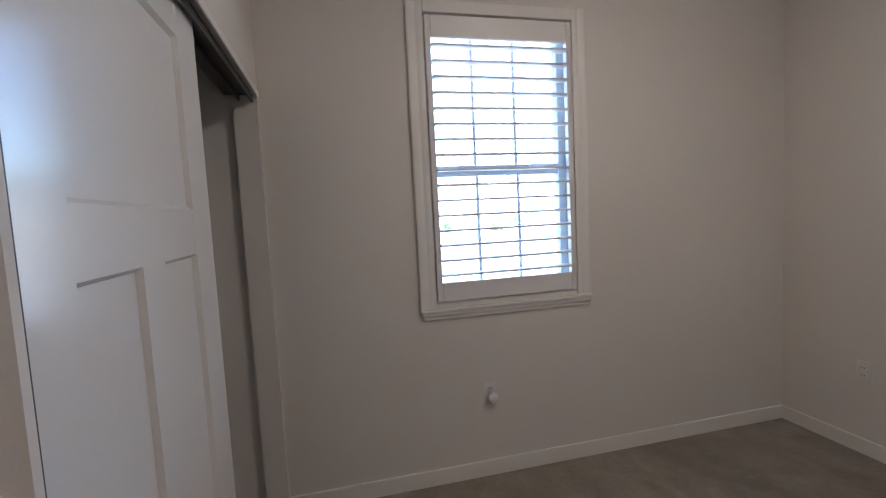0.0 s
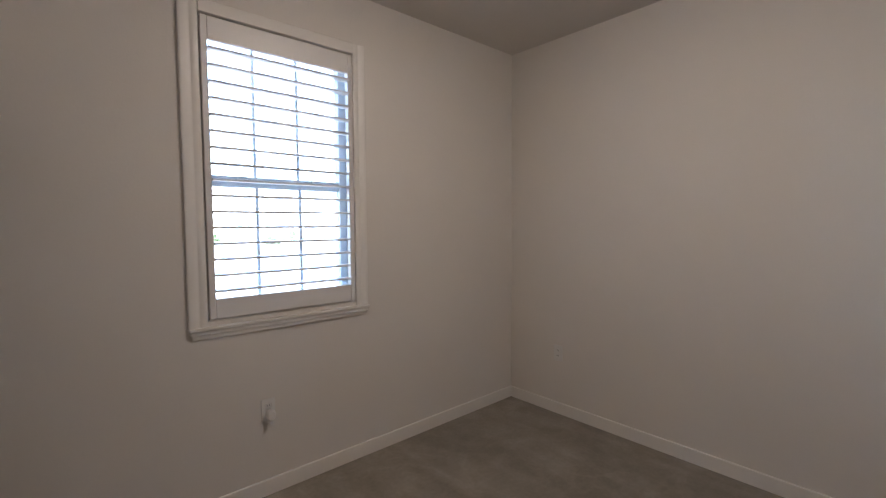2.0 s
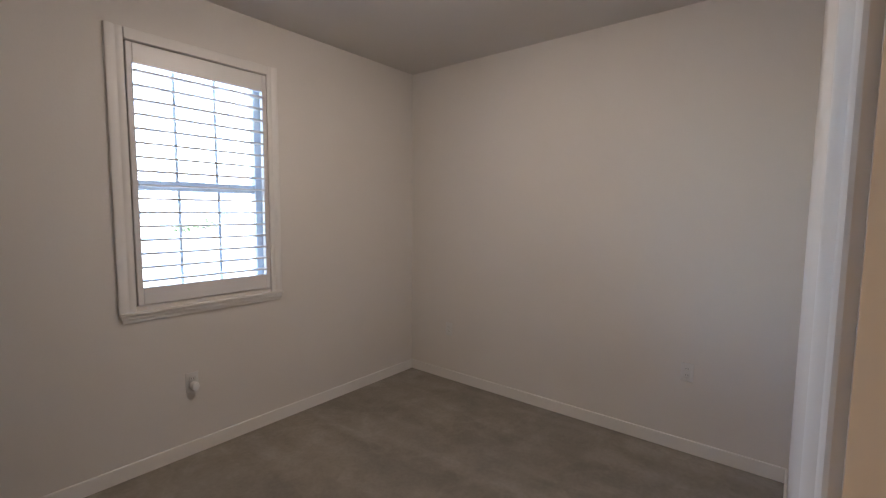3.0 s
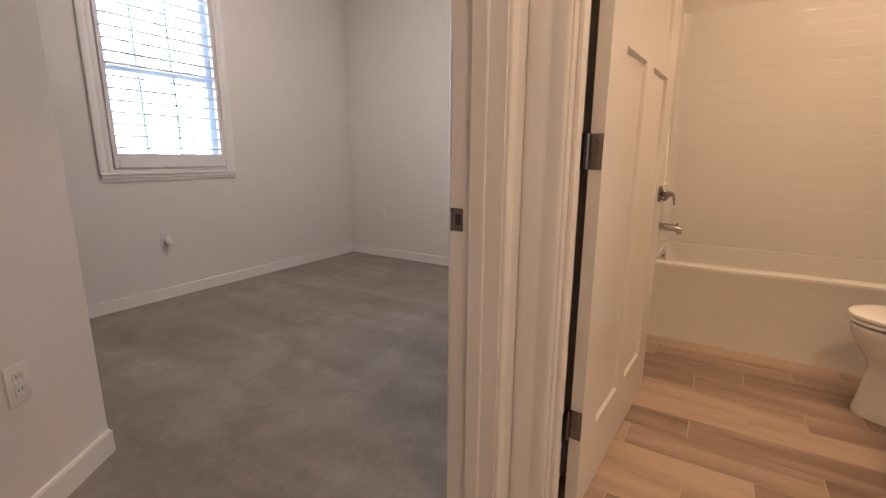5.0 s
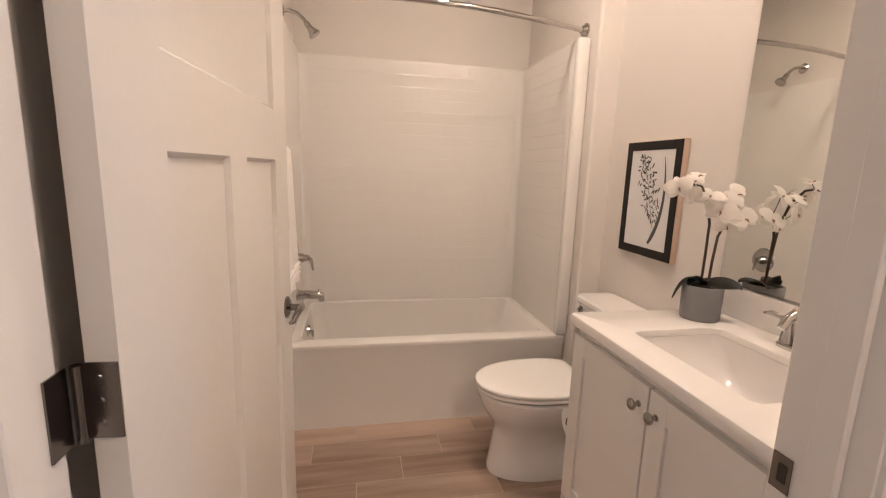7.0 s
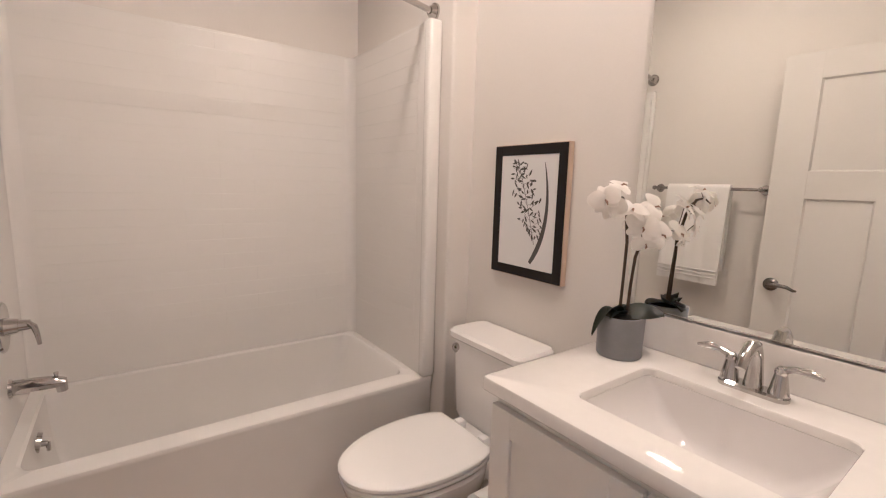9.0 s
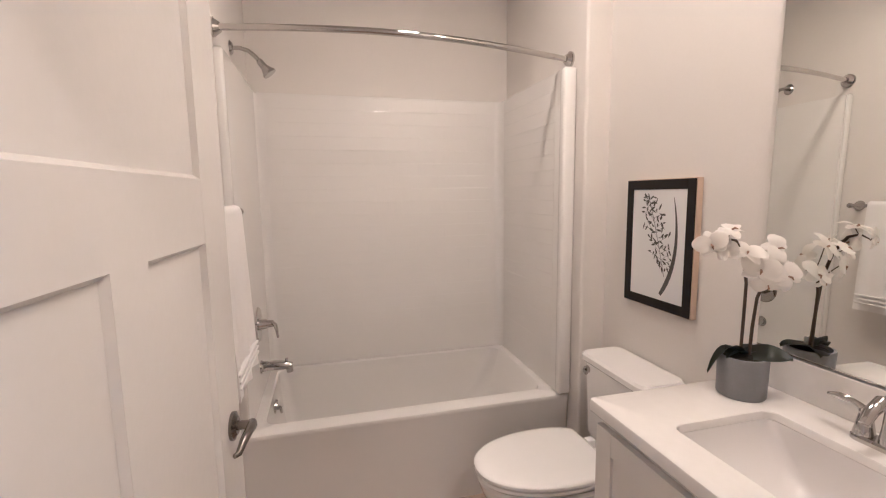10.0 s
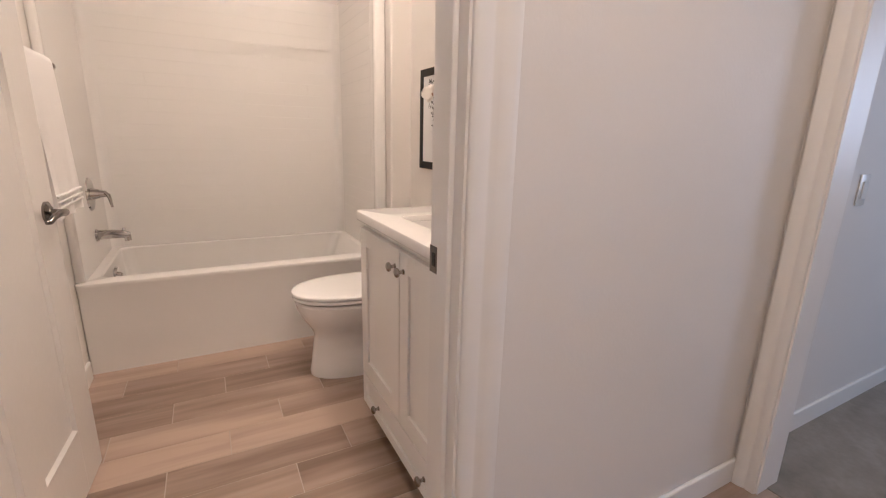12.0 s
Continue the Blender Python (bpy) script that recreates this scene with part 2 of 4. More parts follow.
def ball(bm, c, r, sx=1, sy=1, sz=1, n=16):
    bmesh.ops.create_uvsphere(bm, u_segments=n, v_segments=max(6, n // 2), radius=r, matrix=Matrix.Translation(c) @ Matrix.Diagonal((sx, sy, sz, 1)))
    return bm


def tube(bm, points, radii, n=10):
    """A tube through points, with a radius for each."""
    rings = []
    pts = [Vector(p) for p in points]
    for i, p in enumerate(pts):
        d = (pts[min(i + 1, len(pts) - 1)] - pts[max(i - 1, 0)]).normalized()
        q = d.to_track_quat("Z", "Y")
        r = radii[i] if isinstance(radii, (list, tuple)) else radii
        rings.append([bm.verts.new(p + q @ Vector((r * math.cos(2 * math.pi * k / n), r * math.sin(2 * math.pi * k / n), 0))) for k in range(n)])
    for a, b in zip(rings, rings[1:]):
        for k in range(n):
            bm.faces.new((a[k], a[(k + 1) % n], b[(k + 1) % n], b[k]))
    bm.faces.new(rings[0][::-1])
    bm.faces.new(rings[-1])
    return bm


def loft(bm, loops, close_first=True, close_last=True):
    """Skin a row of closed loops of points, all of one length."""
    rings = [[bm.verts.new(p) for p in loop] for loop in loops]
    n = len(rings[0])
    for a, b in zip(rings, rings[1:]):
        for k in range(n):
            bm.faces.new((a[k], a[(k + 1) % n], b[(k + 1) % n], b[k]))
    if close_first:
        bm.faces.new(rings[0][::-1])
    if close_last:
        bm.faces.new(rings[-1])
    return bm


def oval(cx, cy, z, rx, ry_front, ry_back, n=36, power=2.0):
    """An egg-shaped loop: ry_front towards +y, ry_back towards -y."""
    pts = []
    for k in range(n):
        a = 2 * math.pi * k / n
        c, s = math.cos(a), math.sin(a)
        ry = ry_front if s > 0 else ry_back
        pts.append((cx + rx * math.copysign(abs(c) ** (2 / power), c), cy + ry * math.copysign(abs(s) ** (2 / power), s), z))
    return pts


def rounded(x0, x1, y0, y1, z, r, n=6):
    pts = []
    for cx, cy, a0 in ((x1 - r, y1 - r, 0), (x0 + r, y1 - r, 90), (x0 + r, y0 + r, 180), (x1 - r, y0 + r, 270)):
        for k in range(n + 1):
            a = radians(a0 + 90 * k / n)
            pts.append((cx + r * math.cos(a), cy + r * math.sin(a), z))
    return pts


def mesh_of(name, bm, mat, smooth=True):
    bmesh.ops.recalc_face_normals(bm, faces=bm.faces)
    me = bpy.data.meshes.new(name)
    bm.to_mesh(me)
    bm.free()
    me.materials.append(mat)
    if smooth:
        me.shade_smooth()
        me.set_sharp_from_angle(angle=radians(35))
    return me


def part(name, bm, mat, parent, label="", smooth=True):
    ob = new(name, mesh_of(name, bm, mat, smooth))
    ob.parent = parent
    if label:
        ob["label"] = label
    return ob


def solid(name, bm, mat, label="", category="", kind="", group="", smooth=True):
    return tagged(new(name, mesh_of(name, bm, mat, smooth)), label, category, group, kind)


def thing(name, label, category, group="", place=None, kind=""):
    ob = new(name)
    ob.empty_display_size = 0.1
    if place is not None:
        ob.matrix_world = place
    return tagged(ob, label, category, group, kind)


def setting(name, bm, mat, label):
    return solid(name, bm, mat, label, name.split("_")[0], "structure", smooth=name.startswith("trim"))


# ---- structure: the plan ----
CEIL = 2.728
NORTH, EAST = 2.85, 3.317          # bedroom faces
BATH_N, BATH_S, BATH_W = -0.205, -1.825, 0.87
HALL_E, HALL_S, HALL_W = 0.75, -2.34, -0.85
WIN = (1.09, 1.885, 0.955, 2.385)  # window opening: x, x, z, z
DIAG_A, DIAG_B = Vector((0.286, 1.205, 0)), Vector((-0.35, 0.755, 0))

bm = bmesh.new()
box(bm, -0.5, WIN[0], NORTH, 3.0, 0, CEIL)
box(bm, WIN[1], 3.45, NORTH, 3.0, 0, CEIL)
box(bm, WIN[0], WIN[1], NORTH, 3.0, 0, WIN[2])
box(bm, WIN[0], WIN[1], NORTH, 3.0, WIN[3], CEIL)
setting("wall_north", bm, PAINT, "greige painted bedroom wall with a window")
setting("wall_east", boxed(EAST, 3.45, -1.95, NORTH, 0, CEIL), PAINT, "greige painted wall of bedroom and bathroom")
bm = bmesh.new()
box(bm, 0.685, EAST, -0.135, 0, 0, CEIL)
box(bm, -0.262, 0.685, -0.135, 0, 2.055, CEIL)
box(bm, -0.95, -0.262, -0.135, 0, 0, CEIL)
setting("wall_south", bm, PAINT, "greige painted wall with the bedroom doorway")
setting("wall_bath_north", boxed(BATH_W, EAST, BATH_N, -0.135, 0, CEIL), PAINT, "cream painted bathroom wall behind the door")
bm = bmesh.new()
box(bm, 0.19, 0.315, 1.222, NORTH, 1.985, CEIL)
box(bm, 0.215, 0.315, 2.812, NORTH, 0, 1.985)
setting("wall_closet_front", bm, PAINT, "greige wall over the closet opening")
setting("wall_closet_back", boxed(-0.45, -0.35, 0.0, NORTH, 0, CEIL), PAINT, "greige wall behind the closet")
# slanting wall beside the closet
bm = bmesh.new()
along = (DIAG_B - DIAG_A).normalized()
across = Vector((along.y, -along.x, 0))
if across.y < 0:
    across = -across
back = [DIAG_A + Vector((0.0085, 0.006, 0)), DIAG_B, DIAG_B + Vector((0, 0.12, 0)), Vector((0.16, 1.222, 0)), Vector((0.297, 1.222, 0))]
loft(bm, [[(p.x, p.y, 0) for p in back], [(p.x, p.y, CEIL) for p in back]])
setting("wall_slanting", bm, PAINT, "slanting greige wall beside the closet")
bm = bmesh.new()
DN, DS = -0.237, -1.207
box(bm, HALL_E, BATH_W, DN, -0.135, 0, CEIL)
box(bm, HALL_E, BATH_W, DS, DN, 2.055, CEIL)
box(bm, HALL_E, BATH_W, -2.46, DS, 0, CEIL)
setting("wall_hall_east", bm, PAINT, "cream hall wall with the bathroom doorway")
bm = bmesh.new()
box(bm, 0.68, HALL_E, -2.46, HALL_S, 0, CEIL)
box(bm, -0.22, 0.68, -2.46, HALL_S, 2.055, CEIL)
box(bm, HALL_W, -0.22, -2.46, HALL_S, 0, CEIL)
setting("wall_hall_south", bm, PAINT, "cream hall wall with a doorway to a carpeted room")
setting("wall_hall_west", boxed(-0.95, HALL_W, -2.46, -0.135, 0, CEIL), PAINT, "plain cream hall wall")
setting("wall_bath_south", boxed(BATH_W, EAST, -1.95, BATH_S, 0, CEIL), PAINT, "cream bathroom wall behind vanity and toilet")
setting("wall_tub_end", boxed(2.43, EAST + 0.02, BATH_S - 0.03, -1.705, -0.03, CEIL + 0.03, bevel=0.012, seg=3), PAINT, "cream wall end boxed out beside the tub")
setting("wall_south_room_east", boxed(0.80, 0.92, -5.0, -2.46, 0, CEIL), PAINT, "grey-lit wall of the carpeted room")
bm = bmesh.new()
box(bm, -2.1, 0.92, -5.12, -5.0, 0, CEIL)
box(bm, -2.2, -2.1, -5.12, -2.46, 0, CEIL)
box(bm, -2.1, -0.95, -2.46, -2.34, 0, CEIL)
setting("wall_south_room", bm, PAINT, "plain walls closing the carpeted room")
setting("ceiling", boxed(-2.3, 3.5, -5.2, 3.05, CEIL, CEIL + 0.12), CEILING, "flat off-white ceiling")

# floors
setting("floor_bedroom", boxed(-0.45, EAST, -0.07, NORTH, -0.1, 0.004), CARPET, "grey cut-pile carpet with vacuum marks")
setting("floor_south_room", boxed(-2.1, 0.80, -5.0, -2.40, -0.1, 0.004), CARPET, "grey cut-pile carpet")
hall_floor = setting("floor_hall", boxed(HALL_W, HALL_E + 0.06, -2.40, -0.07, -0.1, -0.0015), GROUT, "wood-look plank tile floor of the hall")
bath_floor = setting("floor_bathroom", boxed(HALL_E + 0.06, EAST, BATH_S, BATH_N, -0.1, -0.0015), GROUT, "wood-look plank tile floor of the bathroom")

# baseboards
BH, BT = 0.088, 0.014


def board(bm, x0, x1, y0, y1):
    box(bm, x0, x1, y0, y1, -0.02, BH, bevel=0.005, seg=2)


bm = bmesh.new()
board(bm, 0.315, EAST, NORTH - BT, NORTH)
board(bm, EAST - BT, EAST, 0.0, NORTH - BT)
board(bm, 0.76, EAST - BT, 0.0, BT)
setting("baseboard", bm, TRIM, "white painted baseboard round the bedroom")
bm = bmesh.new()
n_out = -across
for z0, z1, t in ((0.0, BH - 0.004, BT), (BH - 0.004, BH, BT * 0.75)):
    a, b = DIAG_A, DIAG_B
    ends = [a, b, b + n_out * t, a + n_out * t + Vector((t * 0.55, 0, 0)), a + Vector((t, 0, 0)), a + Vector((t, 0.02, 0)), a + Vector((0, 0.02, 0))]
    loft(bm, [[(p.x, p.y, z0) for p in ends], [(p.x, p.y, z1) for p in ends]])
setting("baseboard_slanting", bm, TRIM, "white painted baseboard along the slanting wall")
bm = bmesh.new()
board(bm, HALL_E - BT, HALL_E, HALL_S, -1.30)
setting("baseboard_hall", bm, TRIM, "white painted baseboard in the hall")
bm = bmesh.new()
board(bm, 0.80 - BT, 0.80, -5.0, -2.46)
setting("baseboard_south_room", bm, TRIM, "white painted baseboard in the carpeted room")
bm = bmesh.new()
board(bm, 0.96, 2.50, BATH_N - BT, BATH_N)
board(bm, 1.70, 2.43, BATH_S, BATH_S + BT)
board(bm, 2.43 - BT, 2.43, BATH_S + BT, -1.705)
setting("baseboard_bath", bm, TRIM, "white painted baseboard in the bathroom")


# door casings and jambs; moulded in three steps
def casing_run(bm, fixed, sign, inner, outer, z0, z1, axis):
    """An upright moulding on a wall face at 'fixed', from inner to outer edge, proud towards sign."""
    w = outer - inner
    prof = [(0, 0), (0, 0.007), (0.03, 0.010), (0.10, 0.0115), (0.34, 0.0125), (0.40, 0.0105), (0.46, 0.0105), (0.55, 0.0150), (0.70, 0.0185), (0.86, 0.0200), (0.96, 0.0195), (1, 0.017), (1, 0)]
    loops = []
    for z in (z0, z1):
        loops.append([(fixed + sign * t, inner + w * f, z) if axis == "y" else (inner + w * f, fixed + sign * t, z) for f, t in prof])
    loft(bm, loops)


def casing_head(bm, fixed, sign, a, b, z0, axis):
    p, q = sorted((fixed, fixed + sign * 0.017))
    if axis == "y":
        box(bm, p, q, a, b, z0, z0 + 0.07, bevel=0.003)
    else:
        box(bm, a, b, p, q, z0, z0 + 0.07, bevel=0.003)


TOP = 2.035
# bedroom doorway
bm = bmesh.new()
box(bm, 0.665, 0.685, -0.137, 0.002, 0, TOP + 0.02)
box(bm, 0.653, 0.665, -0.095, -0.055, 0, TOP, bevel=0.002)
box(bm, -0.262, -0.242, -0.137, 0.002, 0, TOP + 0.02)
box(bm, -0.242, -0.230, -0.095, -0.055, 0, TOP, bevel=0.002)
box(bm, -0.242, 0.665, -0.137, 0.002, TOP, TOP + 0.02)
casing_run(bm, -0.137, -1, 0.671, 0.7478, 0, TOP + 0.08, "x")
casing_run(bm, -0.137, -1, -0.248, -0.318, 0, TOP + 0.08, "x")
casing_head(bm, -0.137, -1, -0.248, 0.671, TOP + 0.006, "x")
casing_run(bm, 0.002, 1, 0.671, 0.742, 0, TOP + 0.08, "x")
casing_head(bm, 0.002, 1, -0.248, 0.671, TOP + 0.006, "x")
jamb_bed = setting("trim_bedroom_doorway", bm, TRIM, "white painted jamb and moulded casing of the bedroom doorway")
# bathroom doorway
bm = bmesh.new()
box(bm, HALL_E - 0.002, BATH_W + 0.002, DN - 0.02, DN, 0, TOP + 0.02)
box(bm, HALL_E - 0.002, BATH_W + 0.002, DS, DS + 0.02, 0, TOP + 0.02)
box(bm, HALL_E - 0.002, BATH_W + 0.002, DS + 0.02, DN - 0.02, TOP, TOP + 0.02)
box(bm, 0.780, 0.822, DN - 0.032, DN - 0.02, 0, TOP, bevel=0.002)
box(bm, 0.780, 0.822, DS + 0.02, DS + 0.032, 0, TOP, bevel=0.002)
casing_run(bm, HALL_E - 0.002, -1, DN - 0.014, -0.158, 0, TOP + 0.08, "y")
casing_run(bm, HALL_E - 0.002, -1, DS + 0.014, DS - 0.078, 0, TOP + 0.08, "y")
casing_head(bm, HALL_E - 0.002, -1, DS + 0.014, DN - 0.014, TOP + 0.006, "y")
casing_run(bm, BATH_W + 0.002, 1, DS + 0.014, DS - 0.078, 0, TOP + 0.08, "y")
casing_head(bm, BATH_W + 0.002, 1, DS + 0.014, DN - 0.014, TOP + 0.006, "y")
jamb_bath = setting("trim_bathroom_doorway", bm, TRIM, "white painted jamb and moulded casing of the bathroom doorway")
# doorway to the south room
bm = bmesh.new()
box(bm, 0.66, 0.68, -2.462, HALL_S + 0.002, 0, TOP + 0.02)
box(bm, -0.22, -0.20, -2.462, HALL_S + 0.002, 0, TOP + 0.02)
box(bm, -0.20, 0.66, -2.462, HALL_S + 0.002, TOP, TOP + 0.02)
casing_run(bm, HALL_S + 0.002, 1, 0.666, 0.736, 0, TOP + 0.08, "x")
casing_run(bm, HALL_S + 0.002, 1, -0.206, -0.276, 0, TOP + 0.08, "x")
casing_head(bm, HALL_S + 0.002, 1, -0.206, 0.666, TOP + 0.006, "x")
setting("trim_south_doorway", bm, TRIM, "white painted jamb and casing of the doorway to the carpeted room")

# ---- window, shutter, outdoors ----
win = thing("window_1", "white vinyl sash window with grilles behind a shutter", "window", kind="structure")
x0, x1, z0, z1 = WIN
mid = 1.635
bm = bmesh.new()
for a in ((x0, x0 + 0.045, 2.935, 2.995, z0, z1), (x1 - 0.045, x1, 2.935, 2.995, z0, z1), (x0 + 0.045, x1 - 0.045, 2.935, 2.995, z0, z0 + 0.05), (x0 + 0.045, x1 - 0.045, 2.935, 2.995, z1 - 0.045, z1)):
    box(bm, *a, bevel=0.003)
part("window_frame", bm, VINYL, win)
bm = bmesh.new()
box(bm, x0 + 0.045, x1 - 0.045, 2.945, 2.985, mid - 0.030, mid + 0.026, bevel=0.003)
for fx in (0.22, 0.72):
    box(bm, x0 + (x1 - x0) * fx, x0 + (x1 - x0) * fx + 0.06, 2.928, 2.945, mid + 0.010, mid + 0.0255, bevel=0.003)
part("meeting_rail", bm, VINYL, win, "white meeting rail with sash locks, blue sky glow in its colour")
for zz0, zz1, yy in ((z0 + 0.05, mid - 0.030, 2.955), (mid + 0.026, z1 - 0.045, 2.972)):
    for k in (1, 2):
        xx = x0 + 0.045 + (x1 - x0 - 0.09) * k / 3
        part("muntin", boxed(xx - 0.008, xx + 0.008, yy, yy + 0.012, zz0, zz1, bevel=0.002), VINYL, win)
    p = part("pane", boxed(x0 + 0.045, x1 - 0.045, yy + 0.003, yy + 0.008, zz0, zz1), GLASS, win)
    p.visible_shadow = False

# casing, stool and apron
bm = bmesh.new()
casing_run(bm, NORTH, -1, x0 - 0.001, x0 - 0.085, 0.935, z1 + 0.06, "x")
casing_run(bm, NORTH, -1, x1 + 0.001, x1 + 0.075, 0.935, z1 + 0.06, "x")
box(bm, x0 - 0.001, x1 + 0.001, NORTH - 0.017, NORTH, z1 + 0.001, z1 + 0.06, bevel=0.003)
setting("trim_window", bm, TRIM, "white moulded casing round the window")
bm = bmesh.new()
box(bm, 1.005, 1.965, NORTH - 0.030, NORTH, 0.919, 0.935, bevel=0.004, seg=2)
box(bm, x0 + 0.002, x1 - 0.002, NORTH, 2.935, 0.957, 0.962)
box(bm, 1.012, 1.958, NORTH - 0.021, NORTH, 0.898, 0.9186, bevel=0.004, seg=2)
box(bm, 1.018, 1.952, NORTH - 0.012, NORTH, 0.876, 0.8976, bevel=0.004, seg=2)
setting("sill_window", bm, TRIM, "white window stool and moulded apron")

shutter = thing("plantation_shutter", "white plantation shutter with open louvres over the window", "shutter")
sx0, sx1, sz0, sz1 = 1.096, 1.879, 0.966, 2.378
lx0, lx1, lz0, lz1 = 1.125, 1.850, 1.062, 2.272
sy0, sy1 = NORTH - 0.012, NORTH + 0.016
part("stile", boxed(sx0, lx0, sy0, sy1, sz0, sz1, bevel=0.003), SHUTTER, shutter)
part("stile", boxed(lx1, sx1, sy0, sy1, sz0, sz1, bevel=0.003), SHUTTER, shutter)
part("rail", boxed(lx0, lx1, sy0 + 0.001, sy1, sz0, lz0, bevel=0.003), SHUTTER, shutter)
part("rail", boxed(lx0, lx1, sy0 + 0.001, sy1, lz1, sz1, bevel=0.003), SHUTTER, shutter)
bm = bmesh.new()
for a in ((WIN[0] + 0.0005, sx0 + 0.014, sz0, sz1), (sx1 - 0.014, WIN[1] - 0.0005, sz0, sz1), (sx0 + 0.014, sx1 - 0.014, WIN[2] + 0.008, sz0 + 0.014), (sx0 + 0.014, sx1 - 0.014, sz1 - 0.014, WIN[3] - 0.0005)):
    box(bm, a[0], a[1], sy1 + 0.001, sy1 + 0.030, a[2], a[3])
part("mounting_frame", bm, SHUTTER, shutter)
N_LOUVRE = 16
step = (lz1 - lz0) / N_LOUVRE
louvre = bmesh.new()
prof = [(0.034, -0.0026), (0.034, 0.0026), (0.030, 0.0048), (0.012, 0.0058), (-0.012, 0.0058), (-0.030, 0.0048), (-0.034, 0.0026), (-0.034, -0.0026), (-0.030, -0.0048), (-0.012, -0.0058), (0.012, -0.0058), (0.030, -0.0048)]
loft(louvre, [[(lx0 + 0.001, y, z) for y, z in prof], [(lx1 - 0.001, y, z) for y, z in prof]])
first = None
for k in range(N_LOUVRE):
    if first is None:
        first = mesh_of("louvre", louvre, SHUTTER)
    ob = new("louvre", first)
    ob.parent = shutter
    ob.matrix_world = pose(0, NORTH + 0.002, lz0 + step * (k + 0.5), 1.5, 0, 0)
for hz in (1.20, 1.62, 2.12):
    part("hinge", boxed(1.8815, 1.8875, NORTH - 0.016, NORTH - 0.0005, hz, hz + 0.06, bevel=0.001), TRIM, shutter, "white painted butt hinge")

setting("ground", boxed(-120, 120, 3.05, 260, -0.55, -0.35), GROUND, "pale sunlit dry ground outside")


def far_house(x, y, w, d, h):
    house = thing("house", "pale sunlit house seen through the window", "house", "houses across the way")
    part("wall", boxed(x, x + w, y, y + d, -0.35, h), STUCCO, house)
    bm = bmesh.new()
    loft(bm, [[(x - 0.5, y - 0.5, h), (x + w + 0.5, y - 0.5, h), (x + w + 0.5, y + d + 0.5, h), (x - 0.5, y + d + 0.5, h)],
              [(x + w * 0.2, y + d * 0.45, h + 2.2), (x + w * 0.8, y + d * 0.45, h + 2.2), (x + w * 0.8, y + d * 0.55, h + 2.2), (x + w * 0.2, y + d * 0.55, h + 2.2)]])
    part("roof", bm, ROOF, house, smooth=False)
    n = max(2, int(w / 4))
    for k in range(n):
        cx = x + w * (k + 0.5) / n
        for zz in (0.5, h - 2.0):
            wdw = part("window", boxed(cx - 0.9, cx + 0.9, y - 0.06, y - 0.005, zz, zz + 1.3), PANE, house)
            part("frame", boxed(cx - 0.04, cx + 0.04, y - 0.09, y - 0.062, zz, zz + 1.3), TRIM, wdw)


far_house(4, 52, 15, 10, 5.0)
far_house(24, 56, 14, 10, 5.0)
far_house(-16, 54, 15, 10, 5.0)
far_house(43, 60, 16, 10, 5.0)
rs = random.Random(5)


def shrub(x, y, r):
    bush = thing("shrub", "low green garden shrub on pale ground", "shrub", "shrubs outside")
    bm = bmesh.new()
    for k in range(140):
        a, e, rr = rs.uniform(0, 6.28), rs.uniform(0.05, 1.5), r * rs.uniform(0.6, 1.05)
        c = Vector((x + rr * math.cos(a) * math.cos(e), y + rr * math.sin(a) * math.cos(e), -0.35 + rr * 0.9 * math.sin(e)))
        q = Euler((rs.uniform(0, 3), rs.uniform(0, 3), rs.uniform(0, 3))).to_matrix()
        s = r * rs.uniform(0.12, 0.22)
        vs = [bm.verts.new(c + q @ Vector(p)) for p in ((-s, 0, 0), (0, -s * 0.5, 0), (s, 0, s * 0.2), (0, s * 0.5, 0))]
        bm.faces.new(vs)
    part("foliage", bm, GREEN, bush)
    bm = bmesh.new()
    for k in range(4):
        a = k * 1.57
        cyl(bm, (x, y, -0.35), (x + r * 0.5 * math.cos(a), y + r * 0.5 * math.sin(a), -0.35 + r * 0.6), 0.04, 0.015, 6)
    part("branch", bm, STEM, bush)


for x, y, r in ((7, 37, 0.8), (10.5, 40, 1.0), (14.5, 38, 0.8), (18, 42, 1.1), (23, 41, 1.0), (28, 44, 1.2), (34, 45, 1.1), (2.5, 39, 0.8), (-2.5, 41, 0.9), (-7, 40, 0.9)):
    shrub(x, y, r)


